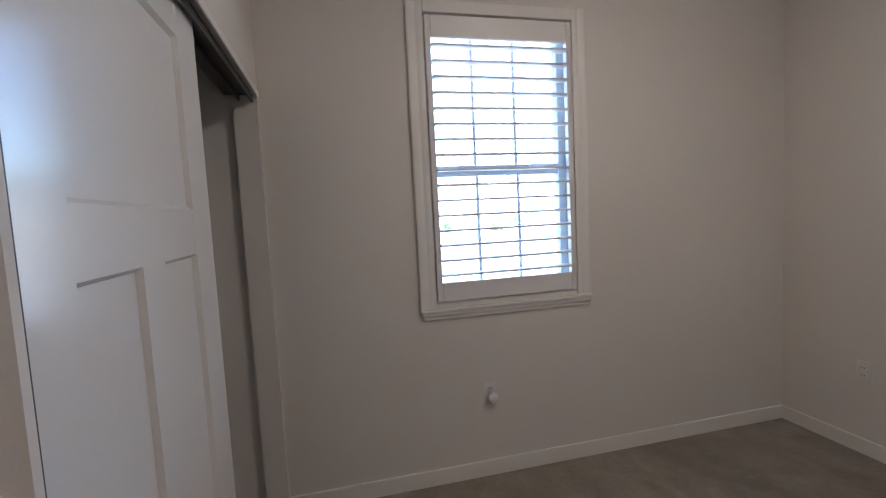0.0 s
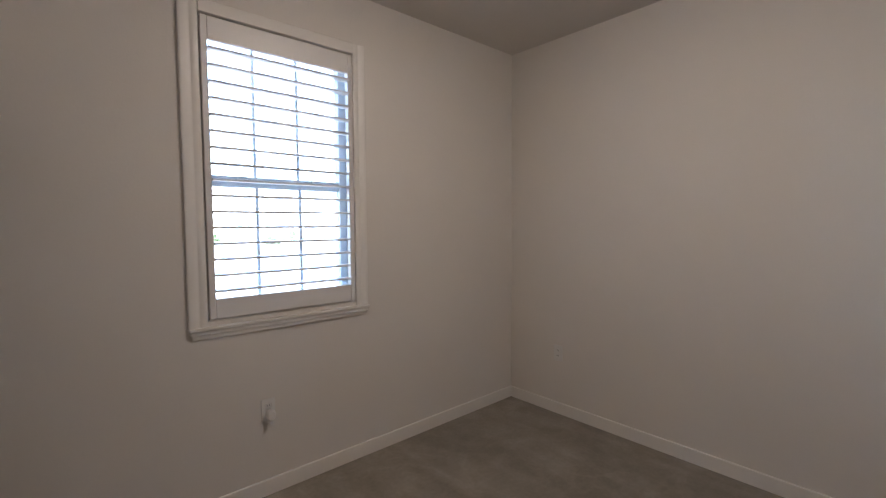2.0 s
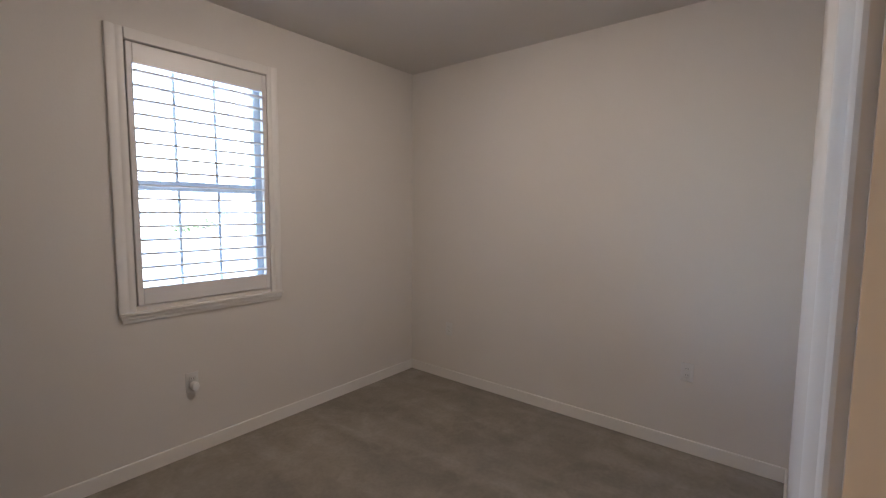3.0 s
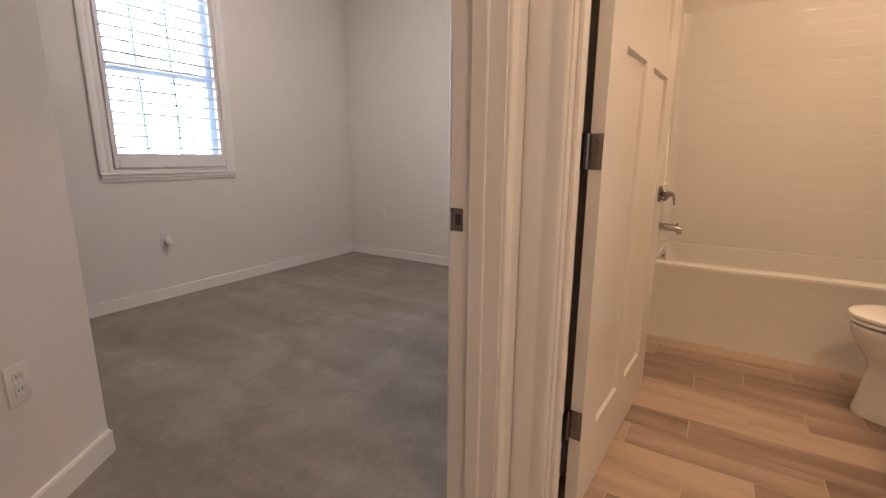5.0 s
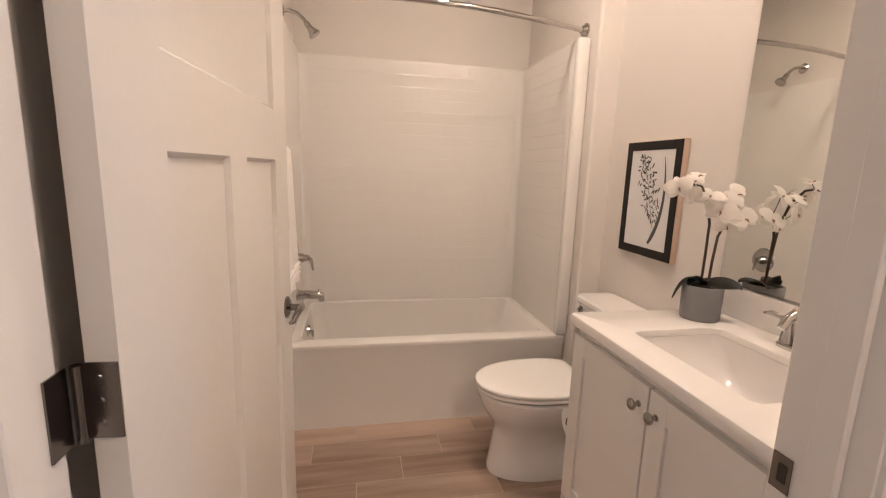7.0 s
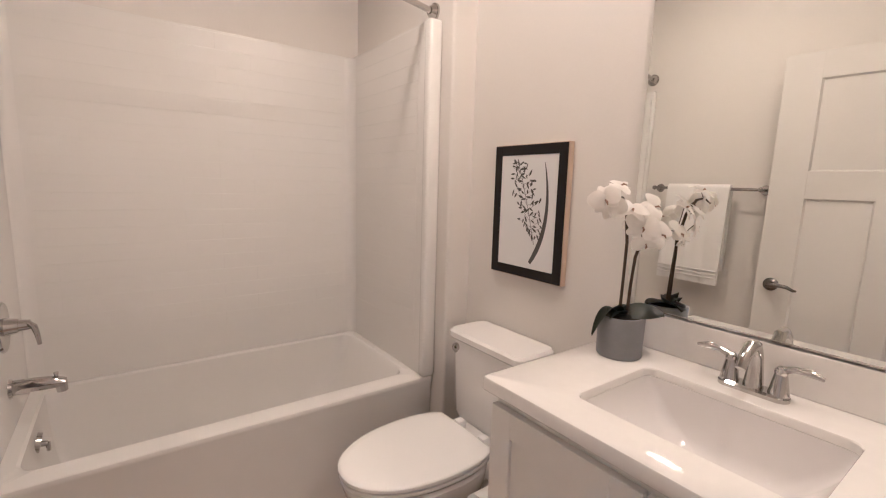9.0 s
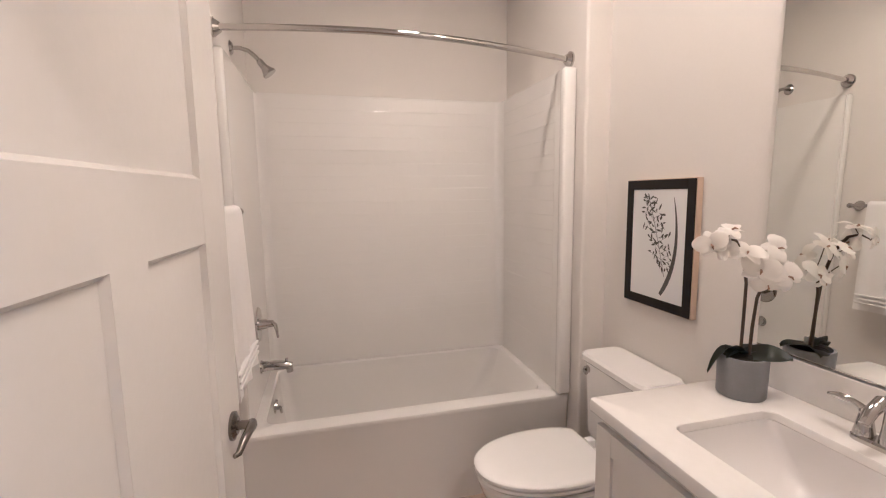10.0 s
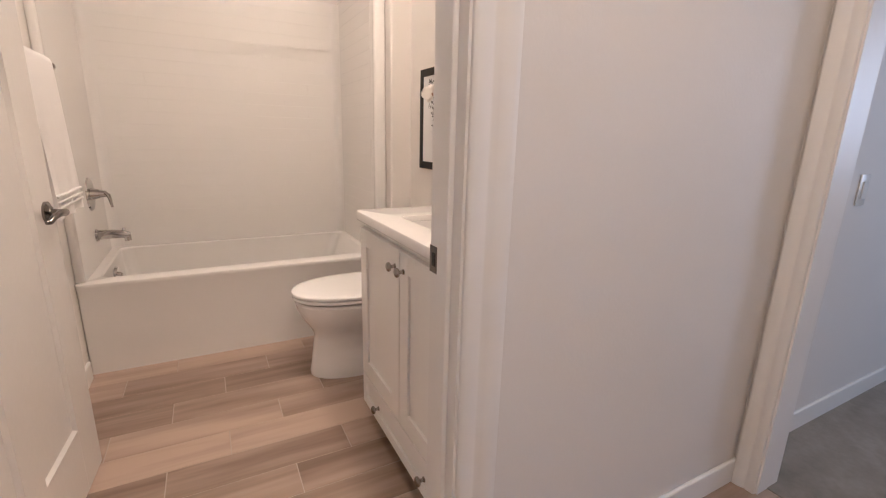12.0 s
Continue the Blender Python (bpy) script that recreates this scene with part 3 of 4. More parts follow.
# ---- doors ----
def craftsman_door(name, width, height, thick, label, kind="", group="", place=None, split=1.346, upper=1.452, st=0.148):
    """Leaf in local x from 0 to width, y from -thick/2 to thick/2: one wide panel over two upright ones, sunk on both faces."""
    leaf = thing(name, label, "door", group, place, kind)
    bot, top, mul = 0.232, 0.122, 0.105
    h = thick / 2
    cx = width / 2
    part("stile", boxed(0, st, -h, h, 0.012, height, bevel=0.0004), DOOR, leaf)
    part("stile", boxed(width - st, width, -h, h, 0.012, height, bevel=0.0004), DOOR, leaf)
    for a, b in ((0.012, bot), (split, upper), (height - top, height)):
        part("rail", boxed(st, width - st, -h + 0.0004, h - 0.0004, a, b), DOOR, leaf)
    part("mullion", boxed(cx - mul / 2, cx + mul / 2, -h + 0.0004, h - 0.0004, bot, split), DOOR, leaf)
    for a, b, c, d in ((st, width - st, upper, height - top), (st, cx - mul / 2, bot, split), (cx + mul / 2, width - st, bot, split)):
        bm = bmesh.new()
        box(bm, a, b, -h + 0.011, h - 0.011, c, d)
        # sloping sticking round the panel
        for s in (-1, 1):
            o = [(a, s * (h - 0.0008), c), (b, s * (h - 0.0008), c), (b, s * (h - 0.0008), d), (a, s * (h - 0.0008), d)]
            i = [(a + 0.008, s * (h - 0.0108), c + 0.008), (b - 0.008, s * (h - 0.0108), c + 0.008), (b - 0.008, s * (h - 0.0108), d - 0.008), (a + 0.008, s * (h - 0.0108), d - 0.008)]
            loft(bm, [o, i], False, False)
        part("panel", bm, DOOR, leaf, smooth=False)
    return leaf


# sliding closet doors: the front one stands before its twin, half of the closet open
craftsman_door("closet_door", 0.815, 1.985, 0.034, "white sliding closet door with three sunk panels", group="closet doors",
               place=pose(0.266, 1.205, 0.0, 0, 0, 90))
craftsman_door("closet_door", 0.815, 1.985, 0.034, "white sliding closet door behind its twin", group="closet doors",
               place=pose(0.221, 1.205, 0.0, 0, 0, 90))
bm = bmesh.new()
box(bm, 0.186, 0.294, 1.216, 2.812, 1.975, 1.985)
box(bm, 0.292, 0.300, 1.224, 2.812, 1.945, 1.975)
box(bm, 0.240, 0.246, 1.216, 2.812, 1.950, 1.975)
solid("closet_track", bm, TRACK, "dark metal sliding door track under the header", "track")
# thin dark upright line between the slanting wall and the closet door
solid("closet_dark_strip", boxed(0.2755, 0.2960, 1.2224, 1.2262, 0.01, 1.97), TRACK, "thin dark strip beside the closet door", "bumper strip")
bm = bmesh.new()
box(bm, 0.3152, 0.322, 1.224, 2.845, 1.972, 2.000, bevel=0.002)
setting("trim_closet_header", bm, TRIM, "white trim along the closet header")
closet_shelf = thing("closet_shelf", "white closet shelf on cleats with a hanging rod", "shelf")
part("board", boxed(-0.35, 0.05, 1.0, NORTH, 1.72, 1.738), TRIM, closet_shelf)
part("cleat", boxed(-0.35, 0.06, NORTH - 0.02, NORTH - 0.0005, 1.64, 1.7195), TRIM, closet_shelf)
part("rod", cyl(bmesh.new(), (-0.05, 1.0, 1.66), (-0.05, NORTH - 0.021, 1.66), 0.016), NICKEL, closet_shelf)

# bathroom door, swung open to the wall
BD = pose(0.896, -0.288, 0.0, 0, 0, -3.6)
bath_door = craftsman_door("door_1", 0.905, 2.03, 0.035, "open white bathroom door with three sunk panels", kind="structure", place=BD, upper=1.475)


def lever(parent, x, z, side):
    bm = bmesh.new()
    s = side
    cyl(bm, (x, s * 0.0175, z), (x, s * 0.024, z), 0.033, 0.033, 28)
    cyl(bm, (x, s * 0.024, z), (x, s * 0.031, z), 0.030, 0.020, 28)
    cyl(bm, (x, s * 0.031, z), (x, s * 0.060, z), 0.011, 0.010, 16)
    tube(bm, [(x + 0.006, s * 0.060, z), (x - 0.01, s * 0.064, z + 0.001), (x - 0.04, s * 0.064, z + 0.005), (x - 0.075, s * 0.061, z + 0.001), (x - 0.102, s * 0.056, z - 0.012), (x - 0.112, s * 0.050, z - 0.012)],
         [0.011, 0.011, 0.010, 0.009, 0.007, 0.005], 12)
    part("lever_handle", bm, NICKEL, parent, "brushed nickel lever handle on a round rose")


lever(bath_door, 0.838, 0.908, -1)
lever(bath_door, 0.838, 0.908, 1)
for hz in (0.250, 1.024, 1.80):
    bm = bmesh.new()
    box(bm, -0.0022, -0.0004, -0.0165, 0.0165, hz, hz + 0.09)
    cyl(bm, (-0.0085, 0.0215, hz), (-0.0085, 0.0215, hz + 0.09), 0.006, 0.006, 12)
    box(bm, -0.0085, -0.0015, 0.0165, 0.0215, hz + 0.001, hz + 0.089)
    for sz in (0.018, 0.045, 0.072):
        cyl(bm, (-0.0022, 0.004, hz + sz), (-0.0035, 0.004, hz + sz), 0.004, 0.003, 10)
    part("hinge", bm, NICKEL, bath_door, "dark nickel butt hinge")
    # leaf let into the jamb
    part("hinge_leaf", boxed(0.849, 0.8835, DN - 0.0225, DN - 0.0202, hz, hz + 0.09), NICKEL, jamb_bath)


def strike(parent, lo, hi, hole):
    bm = box(bmesh.new(), lo[0], hi[0], lo[1], hi[1], lo[2], hi[2], bevel=0.0006)
    p = part("strike_plate", bm, NICKEL, parent, "brushed nickel strike plate")
    part("latch_hole", box(bmesh.new(), *hole), SLOT, p)


strike(jamb_bed, (0.6632, -0.034, 0.873), (0.6648, 0.0015, 0.930), (0.6622, 0.6630, -0.027, -0.013, 0.888, 0.915))
strike(jamb_bath, (0.842, DS + 0.0204, 0.874), (0.8735, DS + 0.0220, 0.932), (0.849, 0.862, DS + 0.0222, DS + 0.0230, 0.889, 0.917))

# ---- bathroom ----
TX0, TX1, TY0, TY1, RIM = 2.510, EAST - 0.004, -1.703, -0.207, 0.460
tub = thing("bathtub", "white glossy alcove bathtub with a plain apron", "bathtub")
bm = bmesh.new()
outer = rounded(TX0, TX1, TY0, TY1, RIM, 0.012)
n_o = len(outer)
loops = [rounded(TX0 + 0.020, TX1, TY0, TY1, 0.0, 0.012), rounded(TX0 + 0.008, TX1, TY0, TY1, RIM - 0.06, 0.012), rounded(TX0 + 0.001, TX1, TY0, TY1, RIM - 0.022, 0.012),
         rounded(TX0, TX1, TY0, TY1, RIM - 0.012, 0.012), rounded(TX0 + 0.003, TX1, TY0, TY1, RIM - 0.004, 0.012), rounded(TX0 + 0.010, TX1, TY0, TY1, RIM, 0.012),
         rounded(TX0 + 0.085, TX1 - 0.055, TY0 + 0.085, TY1 - 0.075, RIM, 0.06), rounded(TX0 + 0.095, TX1 - 0.063, TY0 + 0.095, TY1 - 0.083, RIM - 0.008, 0.06),
         rounded(TX0 + 0.115, TX1 - 0.075, TY0 + 0.16, TY1 - 0.10, 0.25, 0.08), rounded(TX0 + 0.14, TX1 - 0.10, TY0 + 0.24, TY1 - 0.125, 0.13, 0.10), rounded(TX0 + 0.20, TX1 - 0.16, TY0 + 0.32, TY1 - 0.19, 0.10, 0.10)]
loft(bm, loops)
part("shell", bm, ACRYLIC, tub)
bm = bmesh.new()
cyl(bm, (2.90, TY1 - 0.086, 0.399), (2.90, TY1 - 0.10, 0.396), 0.036, 0.034, 28)
cyl(bm, (2.90, TY1 - 0.10, 0.392), (2.90, TY1 - 0.118, 0.390), 0.012, 0.010, 14)
box(bm, 2.893, 2.907, TY1 - 0.125, TY1 - 0.112, 0.36, 0.395, bevel=0.003)
part("overflow_plate", bm, CHROME, tub, "round chrome overflow plate")

# tub surround: smooth upper band, moulded brick-tile relief below
SUR_TOP = 1.992
BACK, SOUTH_END = EAST - 0.047, -1.650
sur = thing("tub_surround", "white glossy tub surround moulded with brick-shaped tiles", "tub surround")
bm = bmesh.new()
box(bm, BACK, EAST - 0.001, -1.66, -0.25, RIM, SUR_TOP, bevel=0.0015, seg=1)
part("back_panel", bm, ACRYLIC, sur)
bm = bmesh.new()
box(bm, 2.545, BACK, -1.704, SOUTH_END, RIM, SUR_TOP, bevel=0.0015, seg=1)
part("end_panel", bm, ACRYLIC, sur)
bm = bmesh.new()
box(bm, 2.545, BACK, -0.244, -0.206, RIM, SUR_TOP, bevel=0.0015, seg=1)
part("end_panel", bm, ACRYLIC, sur)
for yy in ((-1.704, -1.640), (-0.2448, -0.206)):
    part("flange", boxed(2.500 if yy[0] < -1 else 2.528, 2.544, *yy, RIM + 0.002, SUR_TOP + 0.004, bevel=0.012, seg=3), ACRYLIC, sur, "rounded front flange")
for yy in (SOUTH_END, -0.244):
    bm = bmesh.new()
    c = 0.045
    s = 1 if yy < -1 else -1
    pts = []
    for k in range(7):
        a = radians(90 * k / 6)
        pts.append((BACK - c + c * math.sin(a), yy + s * (c - c * math.cos(a))))
    loop = pts + [(BACK + 0.0005, yy)]
    loft(bm, [[(p[0], p[1], RIM) for p in loop], [(p[0], p[1], SUR_TOP - 0.01) for p in loop]])
    part("cove", bm, ACRYLIC, sur)
# brick relief: pillowed faces with sunk joints
TILE_W, TILE_H, JOINT, EDGE, PROUD = 0.305, 0.0727, 0.0002, 0.0056, 0.00077


def relief_tile(w, h):
    """A flat tile face whose upper edge eases back into the joint."""
    bm = bmesh.new()
    rows = []
    for z in [0.0, h - EDGE - 0.002] + [h - EDGE * (1 - k / 8) for k in range(9)]:
        near = min(1.0, (h - z) / EDGE)
        y = -0.0001 - PROUD * (1 - (1 - near) ** 2)
        rows.append([bm.verts.new(v) for v in ((0, 0, z), (0, y, z), (w, y, z), (w, 0, z))])
    for a, b in zip(rows, rows[1:]):
        for k in range(3):
            bm.faces.new((a[k], a[k + 1], b[k + 1], b[k]))
    bm.faces.new(rows[0])
    bm.faces.new(rows[-1])
    return bm


tile_mesh = {}


def tile_at(w, h, m, parent):
    key = round(w, 3)
    if key not in tile_mesh:
        tile_mesh[key] = mesh_of("tile", relief_tile(w, h), TILE_GLOSS)
    ob = new("tile", tile_mesh[key])
    ob.parent = parent
    ob.matrix_world = m


def brick_rows(start, end, z_lo, z_hi, mat_of, parent):
    row, z = 0, z_lo
    while z + TILE_H <= z_hi + 1e-6:
        u = start - (TILE_W / 2 if row % 2 else 0)
        while u < end - 1e-6:
            a, b = max(u, start), min(u + TILE_W - JOINT, end)
            if b - a > 0.03:
                tile_at(b - a, TILE_H - JOINT, mat_of(a, z), parent)
            u += TILE_W
        z += TILE_H
        row += 1


# curved shower rod
rod = thing("shower_rod", "curved chrome shower curtain rod between round flanges", "shower rod")
pts = []
for k in range(25):
    f = k / 24
    pts.append((2.563 - 0.12 * math.sin(math.pi * f), -1.690 + 1.480 * f, 2.042 + 0.030 * f))
part("bar", tube(bmesh.new(), pts, 0.0125, 14), CHROME, rod)
for yy, s, zz in ((-1.7045, 1, 2.042), (-0.2055, -1, 2.072)):
    bm = bmesh.new()
    cyl(bm, (2.565, yy, zz), (2.565, yy + s * 0.008, zz), 0.036, 0.036, 28)
    cyl(bm, (2.565, yy + s * 0.008, zz), (2.562, yy + s * 0.03, zz), 0.033, 0.018, 28)
    part("flange", bm, CHROME, rod)

shower = thing("wall_shower", "chrome bell-shaped shower head on a bent arm", "shower head")
bm = bmesh.new()
cyl(bm, (2.90, -0.206, 2.100), (2.90, -0.216, 2.100), 0.033, 0.022, 24)
tube(bm, [(2.90, -0.21, 2.100), (2.90, -0.245, 2.102), (2.90, -0.28, 2.092), (2.90, -0.308, 2.070), (2.90, -0.326, 2.048)], 0.0095, 12)
part("arm", bm, CHROME, shower)
bm = bmesh.new()
ball(bm, (2.90, -0.328, 2.045), 0.016)
d = Vector((0, -0.62, -0.78)).normalized()
c = Vector((2.90, -0.328, 2.045))
cyl(bm, c, c + d * 0.026, 0.015, 0.016, 24)
cyl(bm, c + d * 0.026, c + d * 0.054, 0.017, 0.029, 24)
cyl(bm, c + d * 0.054, c + d * 0.064, 0.032, 0.032, 24)
part("bell", bm, CHROME, shower)

valve = thing("shower_valve", "chrome tub valve with a round plate and lever", "valve")
VZ = 0.825
bm = cyl(bmesh.new(), (2.90, -0.2445, VZ), (2.90, -0.252, VZ), 0.085, 0.080, 36)
part("plate", bm, CHROME, valve)
bm = bmesh.new()
cyl(bm, (2.90, -0.252, VZ), (2.90, -0.285, VZ), 0.030, 0.024, 24)
cyl(bm, (2.90, -0.285, VZ), (2.90, -0.315, VZ), 0.020, 0.016, 20)
tube(bm, [(2.90, -0.298, VZ), (2.893, -0.312, VZ + 0.003), (2.885, -0.324, VZ - 0.004), (2.882, -0.330, VZ - 0.03), (2.882, -0.334, VZ - 0.068)], [0.011, 0.011, 0.010, 0.008, 0.006], 12)
part("lever", bm, CHROME, valve)
spout = thing("tub_spout", "chrome tub spout over the rim", "spout")
bm = bmesh.new()
cyl(bm, (2.90, -0.2445, 0.610), (2.90, -0.254, 0.610), 0.034, 0.030, 24)
tube(bm, [(2.90, -0.25, 0.612), (2.90, -0.31, 0.612), (2.90, -0.36, 0.608), (2.90, -0.388, 0.600)], [0.026, 0.024, 0.022, 0.018], 18)
cyl(bm, (2.90, -0.375, 0.605), (2.90, -0.378, 0.572), 0.018, 0.016, 16)
part("body", bm, CHROME, spout)
part("diverter", cyl(bmesh.new(), (2.90, -0.365, 0.628), (2.90, -0.365, 0.642), 0.006, 0.008, 12), CHROME, spout)

# towel bar and towel
BAR_Z, BAR_Y = 1.385, -0.280
bar = thing("towel_bar", "chrome towel bar on round posts", "towel bar")
part("rod", cyl(bmesh.new(), (1.86, BAR_Y, BAR_Z), (2.44, BAR_Y, BAR_Z), 0.009, n=16), CHROME, bar)
for xx in (1.86, 2.44):
    bm = bmesh.new()
    cyl(bm, (xx, -0.206, BAR_Z), (xx, -0.214, BAR_Z), 0.027, 0.024, 24)
    cyl(bm, (xx, -0.214, BAR_Z), (xx, BAR_Y, BAR_Z), 0.010, 0.010, 14)
    ball(bm, (xx, BAR_Y, BAR_Z), 0.014)
    part("post", bm, CHROME, bar)
towel = thing("hand_towel", "white terry hand towel folded over the chrome bar", "towel")
bm = bmesh.new()
tx0, tx1, NX = 2.00, 2.345, 28
loops = []
for i in range(NX + 1):
    x = tx0 + (tx1 - tx0) * i / NX
    outside, inside = [], []
    for k in range(13):
        z = 0.84 + (BAR_Z - 0.84) * k / 12
        drop = (BAR_Z - z) / 0.55
        wave = 0.007 * drop * (math.sin(i * 0.5 + 0.6) + 0.5 * math.sin(i * 1.2 + 2 * drop))
        y = BAR_Y - 0.024 - 0.016 * drop - wave
        outside.append((x, y, z))
        inside.append((x, y + 0.014, z + 0.003))
    for k in range(1, 8):
        a = math.pi * k / 8
        outside.append((x, BAR_Y - 0.024 * math.cos(a), BAR_Z + 0.026 * math.sin(a)))
        inside.append((x, BAR_Y - 0.011 * math.cos(a), BAR_Z + 0.011 * math.sin(a)))
    for k in range(9):
        z = BAR_Z - (BAR_Z - 0.92) * k / 8
        outside.append((x, BAR_Y + 0.024, z))
        inside.append((x, BAR_Y + 0.011, z))
    loops.append(outside + inside[::-1])
loft(bm, loops)
part("cloth", bm, TOWEL, towel)
for zz in (0.875, 0.895, 0.915):
    part("woven_band", boxed(tx0 + 0.004, tx1 - 0.004, BAR_Y - 0.051, BAR_Y - 0.036, zz, zz + 0.008, bevel=0.002), TOWEL, towel)

# toilet
TC = 2.105


def cut_oval(z, grow, n=44):
    """The outline of seat and lid: an oval cut straight across at the hinges, corners rounded."""
    rx, front, behind, cut, cy = 0.186 + grow, 0.315 + grow, 0.262 + grow, 0.165 + grow, -1.400
    pts = []
    for k in range(n):
        a = 2 * math.pi * k / n
        c, s = math.cos(a), math.sin(a)
        x = rx * math.copysign(abs(c) ** (2 / 2.15), c)
        y = (front if s > 0 else behind) * math.copysign(abs(s) ** (2 / 2.15), s)
        if y < -cut:
            x, y = x * (1 - 0.10 * (-cut - y) / (behind - cut)), -cut - 0.006 * (-cut - y) / (behind - cut)
        pts.append((TC + x, cy + y, z))
    return pts


toilet = thing("toilet", "white porcelain two-piece toilet with a closed lid", "toilet")
bm = bmesh.new()
by = -1.42
loops = []
for z, rx, fr, bk in ((0.0, 0.126, 0.268, 0.26), (0.02, 0.128, 0.270, 0.26), (0.05, 0.125, 0.263, 0.25), (0.12, 0.119, 0.254, 0.24), (0.185, 0.115, 0.245, 0.23), (0.208, 0.115, 0.242, 0.228), (0.245, 0.128, 0.258, 0.22), (0.275, 0.148, 0.280, 0.215), (0.31, 0.166, 0.300, 0.21), (0.35, 0.178, 0.318, 0.20), (0.378, 0.182, 0.325, 0.20), (0.389, 0.176, 0.318, 0.195)):
    loops.append(oval(TC, by, z, rx, fr, bk, 40, 2.2))
loft(bm, loops)
part("bowl", bm, PORCELAIN, toilet)
bm = bmesh.new()
box(bm, TC - 0.15, TC + 0.15, -1.80, -1.56, 0.30, 0.392, bevel=0.02, seg=3)
part("deck", bm, PORCELAIN, toilet)
bm = bmesh.new()
loft(bm, [cut_oval(z, g) for z, g in ((0.3885, -0.045), (0.3998, -0.043), (0.4003, -0.003), (0.4035, 0.0), (0.4135, 0.0), (0.4165, -0.006))])
part("seat", bm, SEAT, toilet)
bm = bmesh.new()
loft(bm, [cut_oval(z, g) for z, g in ((0.4160, -0.045), (0.4200, -0.043), (0.4205, -0.001), (0.4232, 0.002), (0.4325, 0.002), (0.4362, -0.001), (0.4390, -0.008), (0.4415, -0.030), (0.4432, -0.085))])
part("lid", bm, SEAT, toilet)
for s in (-1, 1):
    part("seat_hinge", boxed(TC + s * 0.07 - 0.018, TC + s * 0.07 + 0.018, -1.62, -1.585, 0.392, 0.428, bevel=0.006, seg=2), SEAT, toilet)
bm = bmesh.new()
loft(bm, [rounded(TC - 0.165, TC + 0.165, -1.80, -1.655, 0.392, 0.03), rounded(TC - 0.178, TC + 0.178, -1.81, -1.645, 0.42, 0.035), rounded(TC - 0.190, TC + 0.190, -1.815, -1.638, 0.70, 0.035), rounded(TC - 0.190, TC + 0.190, -1.815, -1.638, 0.722, 0.035)])
part("tank", bm, PORCELAIN, toilet)
bm = bmesh.new()
loft(bm, [rounded(TC - 0.196, TC + 0.196, -1.818, -1.630, 0.723, 0.03), rounded(TC - 0.203, TC + 0.203, -1.820, -1.624, 0.730, 0.035), rounded(TC - 0.203, TC + 0.203, -1.820, -1.624, 0.750, 0.035), rounded(TC - 0.195, TC + 0.195, -1.816, -1.632, 0.760, 0.035)])
part("tank_lid", bm, PORCELAIN, toilet)
bm = bmesh.new()
cyl(bm, (TC + 0.15, -1.638, 0.692), (TC + 0.15, -1.624, 0.692), 0.016, 0.014, 18)
tube(bm, [(TC + 0.150, -1.620, 0.692), (TC + 0.138, -1.612, 0.691), (TC + 0.118, -1.609, 0.689)], [0.007, 0.006, 0.007], 10)
part("flush_lever", bm, CHROME, toilet, "chrome flush lever")

# vanity
VX0, VX1, VY0, VY1 = 0.885, 1.665, -1.815, -1.300
van = thing("vanity_cabinet", "white shaker vanity cabinet with two doors and a low drawer", "cabinet")
bm = bmesh.new()
for a in ((VX0, VX0 + 0.018, VY0, VY1, 0.074, 0.836), (VX1 - 0.018, VX1, VY0, VY1, 0.074, 0.836), (VX0 + 0.018, VX1 - 0.018, VY1 - 0.018, VY1, 0.080, 0.836), (VX0 + 0.018, VX1 - 0.018, VY0, VY0 + 0.01, 0.080, 0.836), (VX0 + 0.018, VX1 - 0.018, VY0, VY1, 0.074, 0.0798)):
    box(bm, *a, bevel=0.0008)
box(bm, VX0, VX1 - 0.004, VY0, VY1 - 0.085, 0.0, 0.0735)
part("body", bm, CABINET, van)


def shaker(x0, x1, z0, z1, name, fr=0.058):
    y = VY1 + 0.0006
    front = bmesh.new()
    box(front, x0 + fr, x1 - fr, y, y + 0.010, z0 + fr, z1 - fr)
    front_ob = part(name, front, CABINET, van)
    for a in ((x0, x0 + fr, z0, z1), (x1 - fr, x1, z0, z1)):
        part("stile", boxed(a[0], a[1], y, y + 0.019, a[2], a[3], bevel=0.0015), CABINET, front_ob)
    for a in ((x0 + fr, x1 - fr, z0, z0 + fr), (x0 + fr, x1 - fr, z1 - fr, z1)):
        part("rail", boxed(a[0], a[1], y, y + 0.0188, a[2], a[3], bevel=0.001), CABINET, front_ob)
    return front_ob


def knob(x, z, parent):
    y = VY1 + 0.0196
    bm = bmesh.new()
    cyl(bm, (x, y, z), (x, y + 0.003, z), 0.009, 0.008, 16)
    cyl(bm, (x, y + 0.003, z), (x, y + 0.017, z), 0.0055, 0.006, 14)
    ball(bm, (x, y + 0.022, z), 0.0155, 1, 0.55, 1, 18)
    part("knob", bm, SATIN, parent, "round brushed nickel knob")


VM = 1.275
d1 = shaker(VM + 0.003, VX1 - 0.004, 0.216, 0.815, "cabinet_door", 0.064)
d2 = shaker(VX0 + 0.004, VM - 0.003, 0.216, 0.815, "cabinet_door", 0.064)
dr = shaker(VX0 + 0.004, VX1 - 0.004, 0.078, 0.210, "drawer", 0.036)
knob(VM + 0.034, 0.755, d1)
knob(VM - 0.034, 0.755, d2)
knob(VM + 0.20, 0.146, dr)
knob(VM - 0.20, 0.146, dr)

CT = 0.877
top = thing("countertop", "white polished vanity countertop with an undermount basin", "countertop")
bm = bmesh.new()
cx0, cx1, cy0, cy1 = 0.8705, 1.692, -1.824, -1.272
sx = (1.075, 1.495, -1.672, -1.375)


